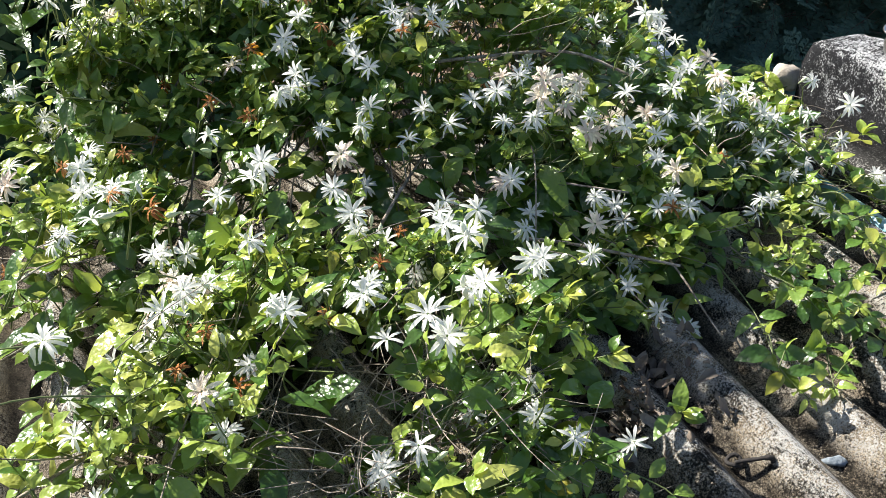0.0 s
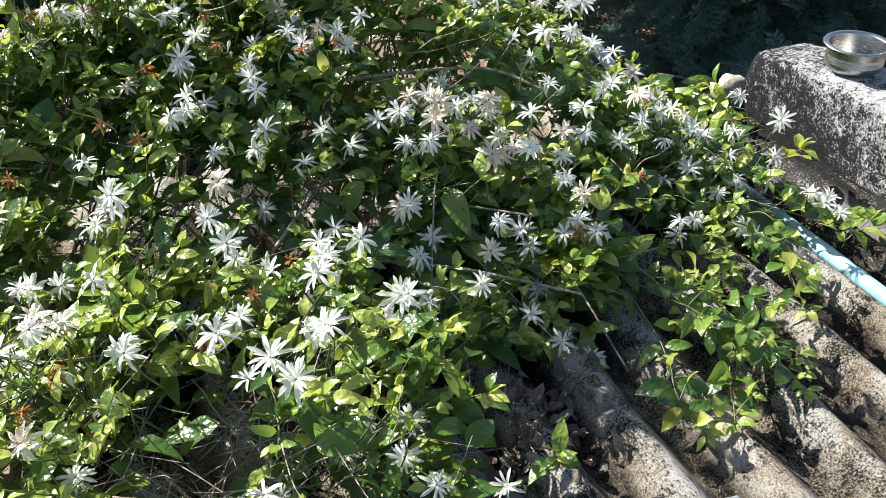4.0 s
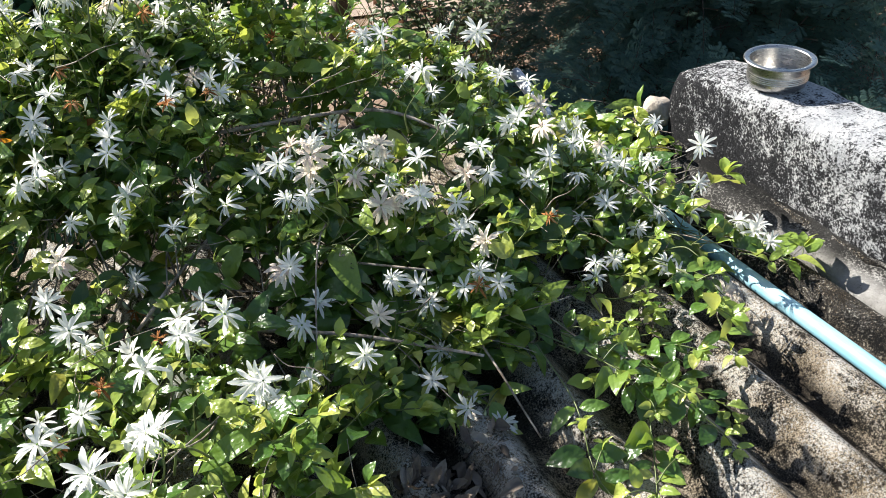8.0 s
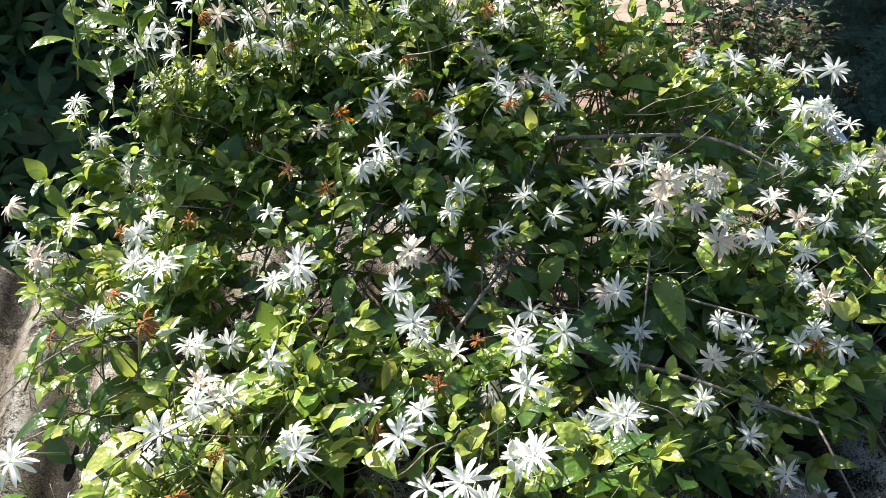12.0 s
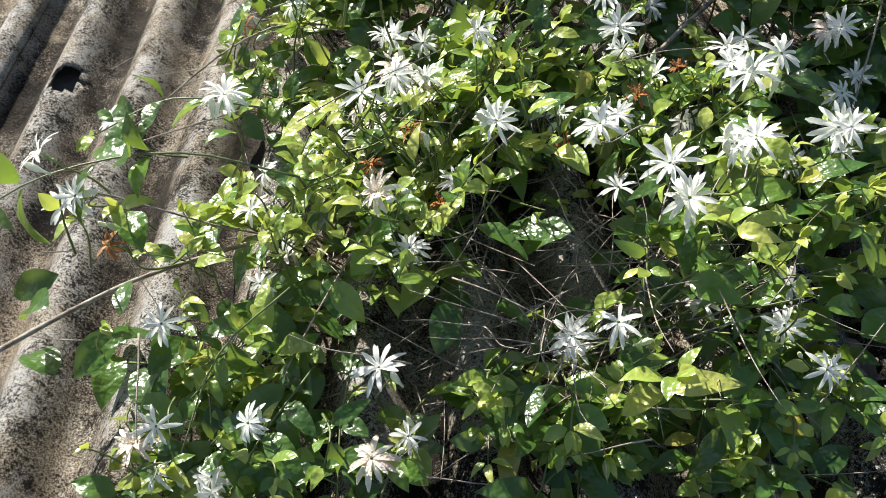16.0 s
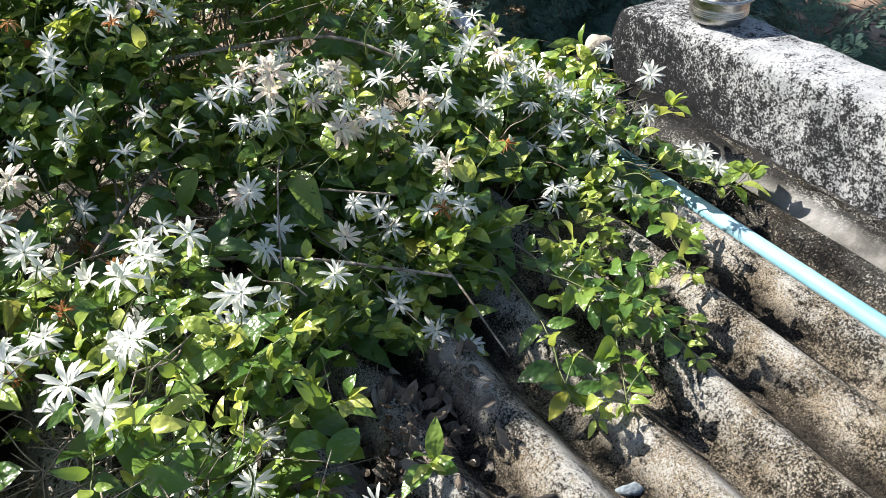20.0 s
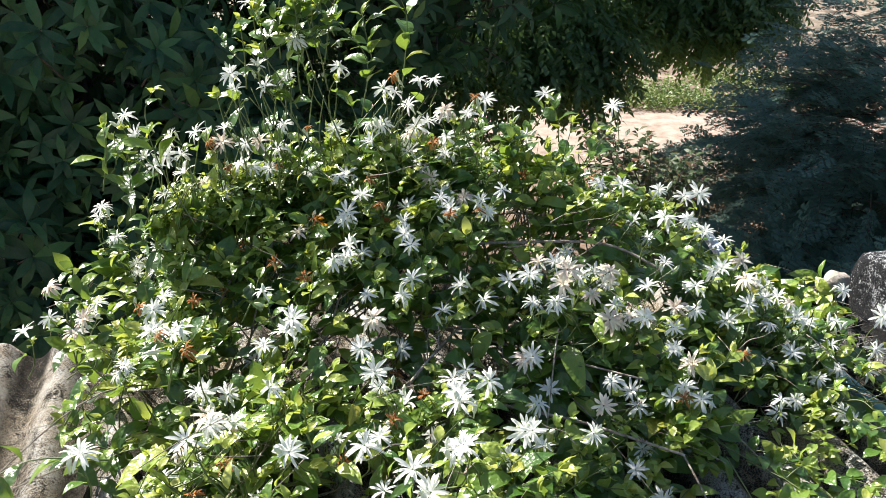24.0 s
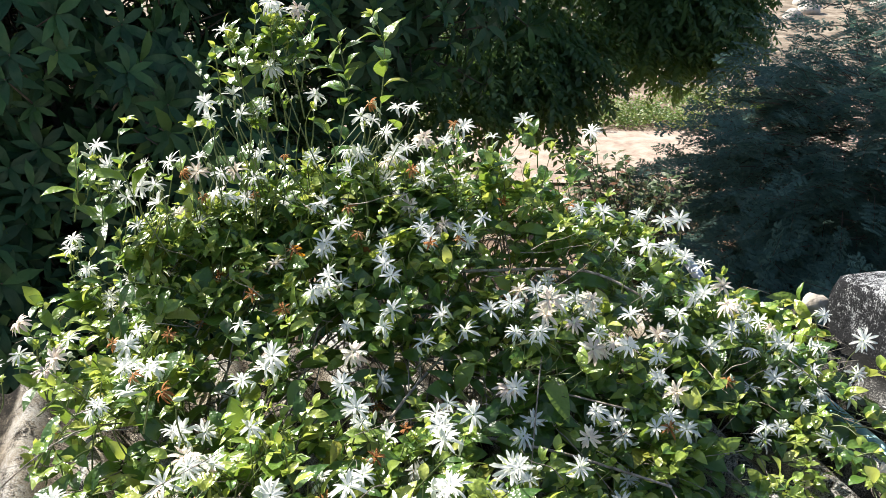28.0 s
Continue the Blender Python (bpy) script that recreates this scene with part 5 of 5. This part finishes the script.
# dead leaves caught under the bush
CURLED = [blade(LEAF_SHAPE, f, d, t, 0.09, 30 + i, (-1, -0.55, 0, 0.55, 1)) for i, (f, d, t) in enumerate(((1.6, -0.5, 0.8), (2.0, 0.6, -0.6), (1.2, -0.8, 0.3), (-1.4, 0.5, 0.9)))]
deadleaf = [mesh_from("dead_leaf", v * LEAF_UNIT, f, M_DEADLEAF) for v, f in CURLED]
for k in range(190):
    spot = rng.choice(((0.214, -0.244), (0.3, -0.22), (0.335, -0.236), (0.24, -0.29), (0.2, -0.34), (0.072, -0.293), (-0.2, -0.3), (0.28, -0.3), (0.36, -0.2)))
    x, y = spot[0] + rng.gauss(0, 0.05), spot[1] + rng.gauss(0, 0.05)
    a = rng.uniform(0, 6.28)
    m = frame_of((x, y, roof_height(x) + rng.uniform(0.009, 0.022)), (math.cos(a), math.sin(a), rng.uniform(-0.1, 0.25)), (rng.uniform(-0.4, 0.4), rng.uniform(-0.4, 0.4), 1), rng.uniform(0.018, 0.036) / LEAF_UNIT)
    ob = new("dead_leaf", deadleaf[k % 4])
    ob.matrix_basis = Matrix(m.tolist())
    tagged(ob, "curled dry brown leaf on the roof", "leaf", "dead leaves under the jasmine")


# ---- trees and ground beyond the roof ----
def trunk_and_limbs(top, base, forks, r, name="trunk"):
    bag = Bag()
    b = np.array(base)
    head = np.array(forks[0]) * 0.4 + b * 0.6
    head[:2] = b[:2] + (np.mean(forks, 0)[:2] - b[:2]) * 0.3
    tube(bag, curve_points([b, (b + head) / 2 + np.array((0.04, -0.03, 0)), head], 6), r, r * 0.6, 10)
    part("trunk", bag.mesh("trunk", M_BARK), None, top)
    for f in forks:
        bag = Bag()
        f = np.array(f)
        tube(bag, curve_points([head, (head + f) / 2 + np.array((0.05, 0.03, 0.12)), f], 6), r * 0.5, r * 0.08, 7)
        part("limb", bag.mesh("limb", M_BARK), None, top)


LANCE = [blade([0.02, 0.14, 0.14, 0.005], 0.35, d, t, 0.02, i) for i, (d, t) in enumerate(((0.2, 0.1), (0.4, -0.2), (0.1, 0.2)))]
SPRIG = [blade([0.03, 0.24, 0.01], 0.3, d, 0.5, 0.0, i, (-1, 1)) for i, d in enumerate((0.2, 0.4))]


def spot_in(r, centre, radii, shell):
    while True:
        d = Vector([r.gauss(0, 1) for _ in range(3)]).normalized()
        k = r.uniform(*shell)
        k *= 1 + 0.22 * noise.noise(d * 2.3 + Vector(centre))
        return np.array([centre[i] + radii[i] * k * d[i] for i in range(3)]), np.array(d)


def rosette_tree(label, base, blobs, count, size, seed):
    """A broad-leaved tree whose long leaves stand in rosettes at the ends of its twigs."""
    r = random.Random(seed)
    top = tagged(new("broadleaf_tree"), label, "tree")
    trunk_and_limbs(top, base, [c for c, _ in blobs], 0.11)
    crown, twigs = Bag(), Bag()
    for c, radii in blobs:
        for _ in range(count):
            p, d = spot_in(r, c, radii, (0.35, 1.05))
            axis = unit(d * 0.7 + np.array((0.1, -0.45, 0.35)) + 0.5 * np.array([r.uniform(-1, 1) for _ in range(3)]))
            a = unit(np.cross(axis, (0.2, 0.3, 0.9)))
            b = np.cross(axis, a)
            n = r.choice((6, 7, 8, 9))
            s = size * r.uniform(0.75, 1.2)
            tube(twigs, [p - axis * 0.22, p - axis * 0.1, p], 0.006, 0.004, 4)
            for k in range(n):
                t = 2 * math.pi * k / n + r.uniform(-0.3, 0.3)
                el = r.uniform(0.05, 0.7)
                along = (math.cos(t) * a + math.sin(t) * b) * math.cos(el) + axis * math.sin(el)
                v, f = LANCE[r.randrange(3)]
                crown.add(place(v, frame_of(p - axis * 0.02 * r.random(), along + np.array((0, 0, -0.15)), axis, s * r.uniform(0.8, 1.1))), f)
    part("crown", crown.mesh("crown", M_MANGO), None, top, "dark green lance-shaped leaves in rosettes")
    part("branchwork", twigs.mesh("branchwork", M_BARK), None, top)


def sprig_tree(label, base, blobs, count, size, seed):
    """A tree with hanging sprays of small pointed leaves."""
    r = random.Random(seed)
    top = tagged(new("small_leaved_tree"), label, "tree")
    trunk_and_limbs(top, base, [c for c, _ in blobs], 0.13)
    crown = Bag()
    for c, radii in blobs:
        for _ in range(count):
            p, d = spot_in(r, c, radii, (0.3, 1.05))
            hang = unit((d[0] * 0.6 + r.uniform(-0.4, 0.4), d[1] * 0.6 + r.uniform(-0.4, 0.4), -0.55 + r.uniform(-0.4, 0.5)))
            side = unit(np.cross(hang, (0, 0.3, 1)))
            for k in range(7):
                q = p + hang * 0.055 * k
                for sgn in (-1, 1):
                    v, f = SPRIG[k % 2]
                    along = side * sgn + hang * 0.8 + np.array([r.uniform(-0.3, 0.3) for _ in range(3)])
                    crown.add(place(v, frame_of(q, along, (r.uniform(-0.5, 0.5), -0.4, 1), size * r.uniform(0.7, 1.2))), f)
    part("crown", crown.mesh("crown", M_NEEM), None, top, "dense hanging sprays of small dark leaves")


def feathery_tree(label, base, blobs, count, seed):
    """A thorn tree with fine feathery leaves on thin spreading twigs."""
    r = random.Random(seed)
    top = tagged(new("feathery_tree"), label, "tree")
    trunk_and_limbs(top, base, [c for c, _ in blobs], 0.08)
    crown, twigs = Bag(), Bag()
    fronds = []
    for _ in range(8):
        v, f = [], []
        for k in range(5):
            for sgn in (-1, 1):
                q = np.array((0, (k + 0.4) / 5, 0.03 - 0.16 * ((k + 0.4) / 5) ** 2))
                pin = unit((sgn, 0.55, r.uniform(-0.3, 0.2)))
                n2 = unit(np.cross(pin, (r.uniform(-0.2, 0.2), r.uniform(-0.2, 0.2), 1)))
                pl = r.uniform(0.22, 0.34) * (1 - 0.4 * abs(k - 2) / 2.5)
                for j in range(4):
                    e = q + pin * pl * (j + 0.6) / 4
                    w = pin * 0.028
                    for s2 in (-1, 1):
                        t = n2 * s2 * r.uniform(0.1, 0.15) + pin * 0.04 + np.array((0, 0, r.uniform(-0.01, 0.01)))
                        f.append(tuple(len(v) + a for a in range(3)))
                        v += [e - w, e + t, e + t * 0.4 + w * 1.6]
        fronds.append((np.array(v), f))
    for c, radii in blobs:
        for _ in range(count):
            p, d = spot_in(r, c, radii, (0.5, 1.1))
            way = unit((d[0] + r.uniform(-0.6, 0.6), d[1] + r.uniform(-0.6, 0.6), 0.3 * d[2] + r.uniform(-0.4, 0.25)))
            length = r.uniform(0.22, 0.36)
            tube(twigs, [p - way * 0.1, p, p + way * length * 0.9 - np.array((0, 0, 0.03))], 0.004, 0.0015, 3)
            v, f = fronds[r.randrange(8)]
            crown.add(place(v, frame_of(p, way, (r.uniform(-0.5, 0.5), r.uniform(-0.6, 0.3), 1), length)), f)
    part("crown", crown.mesh("crown", M_FEATHER, False), None, top, "fine bluish-green feathery leaflets")
    part("branchwork", twigs.mesh("branchwork", M_BARK), None, top)


rosette_tree("dark shaded broad-leaved tree behind the roof", (-1.3, 4.6, GROUND_Z),
             [((-2.6, 3.6, -0.2), (1.3, 0.9, 1.3)), ((-1.0, 3.9, 0.1), (1.4, 0.9, 1.4)), ((-0.3, 3.7, -1.1), (1.5, 0.8, 1.0)), ((0.9, 4.6, 0.6), (1.2, 0.9, 1.0)), ((-1.6, 3.2, -1.3), (1.6, 0.8, 0.9)),
              ((-1.4, 4.4, 1.5), (1.5, 0.9, 0.9)), ((0.4, 5.0, 1.6), (1.3, 0.9, 0.8))], 620, 0.16, 21)
# its last two blobs, high out of view, are added to shade the nearer tree
rosette_tree("dense dark tree in the shade farther back", (-2.6, 7.6, GROUND_Z),
             [((-3.2, 6.0, -0.2), (2.0, 1.0, 1.8)), ((-0.6, 6.4, -0.4), (2.0, 1.0, 1.9)), ((-4.6, 4.6, 0.0), (1.8, 1.4, 2.0)), ((-1.8, 6.6, 1.6), (2.2, 1.2, 1.2)), ((-2.4, 6.9, 3.0), (2.4, 1.1, 0.9)), ((0.4, 6.8, 2.8), (2.0, 1.0, 0.9))], 620, 0.22, 22)
sprig_tree("tall small-leaved tree with hanging dark foliage", (2.6, 7.4, GROUND_Z),
           [((2.0, 6.6, 0.2), (1.5, 1.1, 1.5)), ((3.6, 7.0, 0.9), (1.4, 1.0, 1.1)), ((1.0, 6.2, -0.9), (1.2, 0.9, 1.2)), ((2.9, 6.7, -0.6), (0.9, 0.7, 0.7)), ((4.6, 7.6, 1.7), (1.5, 1.0, 0.9)), ((4.5, 7.1, 0.1), (0.95, 0.8, 0.85)), ((4.9, 7.1, -0.25), (0.8, 0.7, 0.7)), ((5.2, 7.3, 0.6), (0.8, 0.8, 0.8)), ((2.6, 7.0, 1.9), (1.8, 1.2, 0.9))], 950, 0.085, 23)
feathery_tree("bluish-green feathery thorn tree beside the house", (4.1, 4.3, GROUND_Z),
              [((4.3, 3.6, -0.75), (1.2, 1.1, 1.0)), ((5.0, 4.0, -0.6), (1.4, 1.2, 0.82)), ((3.1, 2.8, -1.75), (1.1, 1.0, 0.65)), ((5.0, 2.7, -1.1), (1.5, 1.2, 1.0)), ((3.3, 1.6, -1.6), (1.4, 1.0, 0.8)), ((2.2, 2.1, -2.1), (0.9, 0.8, 0.45)), ((2.4, 3.6, -2.15), (1.2, 0.9, 0.4)), ((4.6, 5.3, -1.85), (1.3, 0.9, 0.6)), ((5.9, 5.0, -1.3), (1.3, 1.1, 1.1))], 700, 24)


def weeds():
    r = random.Random(31)
    along, across = np.array((0.953, -0.303, 0)), np.array((0.303, 0.953, 0))
    bag = Bag()
    for _ in range(4600):
        c = np.array((6.1, 10.7, GROUND_Z)) + along * r.uniform(-8, 3.2) + across * (r.uniform(-0.3, 1.0) ** 1 * 1.8)
        if noise.noise((c[0] * 0.8, c[1] * 0.8, 2)) < -0.02:
            continue
        h = r.uniform(0.06, 0.38)
        for k in range(12):
            a = r.uniform(0, 6.28)
            v, f = SPRIG[k % 2]
            q = c + np.array((r.uniform(-0.1, 0.1), r.uniform(-0.1, 0.1), h * r.random()))
            bag.add(place(v, frame_of(q, (math.cos(a), math.sin(a), r.uniform(0.1, 1.2)), (math.sin(a) * 0.4, -0.5, 0.8), r.uniform(0.03, 0.075))), f)
    tagged(new("weeds", bag.mesh("weeds", M_WEED)), "sunlit green weeds along the far road edge", "weeds", kind="stuff")
    bag = Bag()
    for _ in range(3800):
        c = np.array((4.7, 6.8, GROUND_Z)) + along * r.uniform(-4, 4) + across * r.gauss(0, 0.55)
        if noise.noise((c[0] * 1.5, c[1] * 1.5, 5)) < -0.05:
            continue
        a = r.uniform(0, 6.28)
        h = r.uniform(0.05, 0.28)
        top = c + np.array((math.cos(a) * h * 0.9, math.sin(a) * h * 0.9, h))
        w = along * 0.006
        bag.add([c - w, c + w, top], [(0, 1, 2)])
    tagged(new("dry_grass", bag.mesh("dry_grass", M_STRAW, False)), "brown dry grass along the near road edge", "grass", kind="stuff")




def shrub():
    """A thin dark shrub that rises behind the roof's far edge."""
    r = random.Random(41)
    top = tagged(new("shrub"), "thin shrub with small dark reddish-green leaves behind the roof edge", "shrub")
    leaves = Bag()
    for k in range(36):
        bag = Bag()
        base = np.array((1.0 + r.uniform(-0.05, 0.05), 1.2 + r.uniform(-0.05, 0.05), GROUND_Z))
        fork = np.array((0.95 + r.uniform(-0.1, 0.1), 1.08 + r.uniform(-0.04, 0.04), r.uniform(-0.5, -0.1)))
        tip = np.array((0.72 + 0.4 * r.random(), 0.96 + r.uniform(-0.05, 0.12), 0.0))
        tip[2] = 0.46 - 0.45 * (tip[0] - 0.7) - abs(r.gauss(0, 0.07))
        line = curve_points([base, (base + fork) / 2, fork, (fork + tip) / 2 + np.array((0, 0, 0.04)), tip], 8)
        tube(bag, line, 0.006, 0.0012, 5)
        part("branch", bag.mesh("branch", M_BARK), None, top)
        for j in range(len(line) // 2, len(line)):
            for _ in range(4):
                a = r.uniform(0, 6.28)
                v, f = SPRIG[j % 2]
                q = line[j] + (line[j] - line[j - 1]) * r.random()
                leaves.add(place(v, frame_of(q, (math.cos(a), math.sin(a), r.uniform(0.0, 0.8)), (r.uniform(-0.5, 0.5), -0.3, 1), r.uniform(0.022, 0.038))), f)
    part("leaves", leaves.mesh("leaves", M_REDLEAF), None, top, "small dark reddish-green leaves")


weeds()
shrub()
for k, (x, y, s) in enumerate(((18.6, 18.8, 0.5), (15.0, 18.3, 0.25), (16.2, 19.2, 0.28), (17.0, 20.4, 0.25), (14.0, 20.0, 0.22), (19.6, 21.3, 0.34))):
    loose("boulder", lump(s, 10 + k, (1.3, 1.0, 0.7), 3, 0.3), M_BOULDER, pose(x, y, GROUND_Z + 0.35 * s, 0, 0, 40 * k), "pale granite boulder on bare ground", "boulder", "boulders on the bare ground")
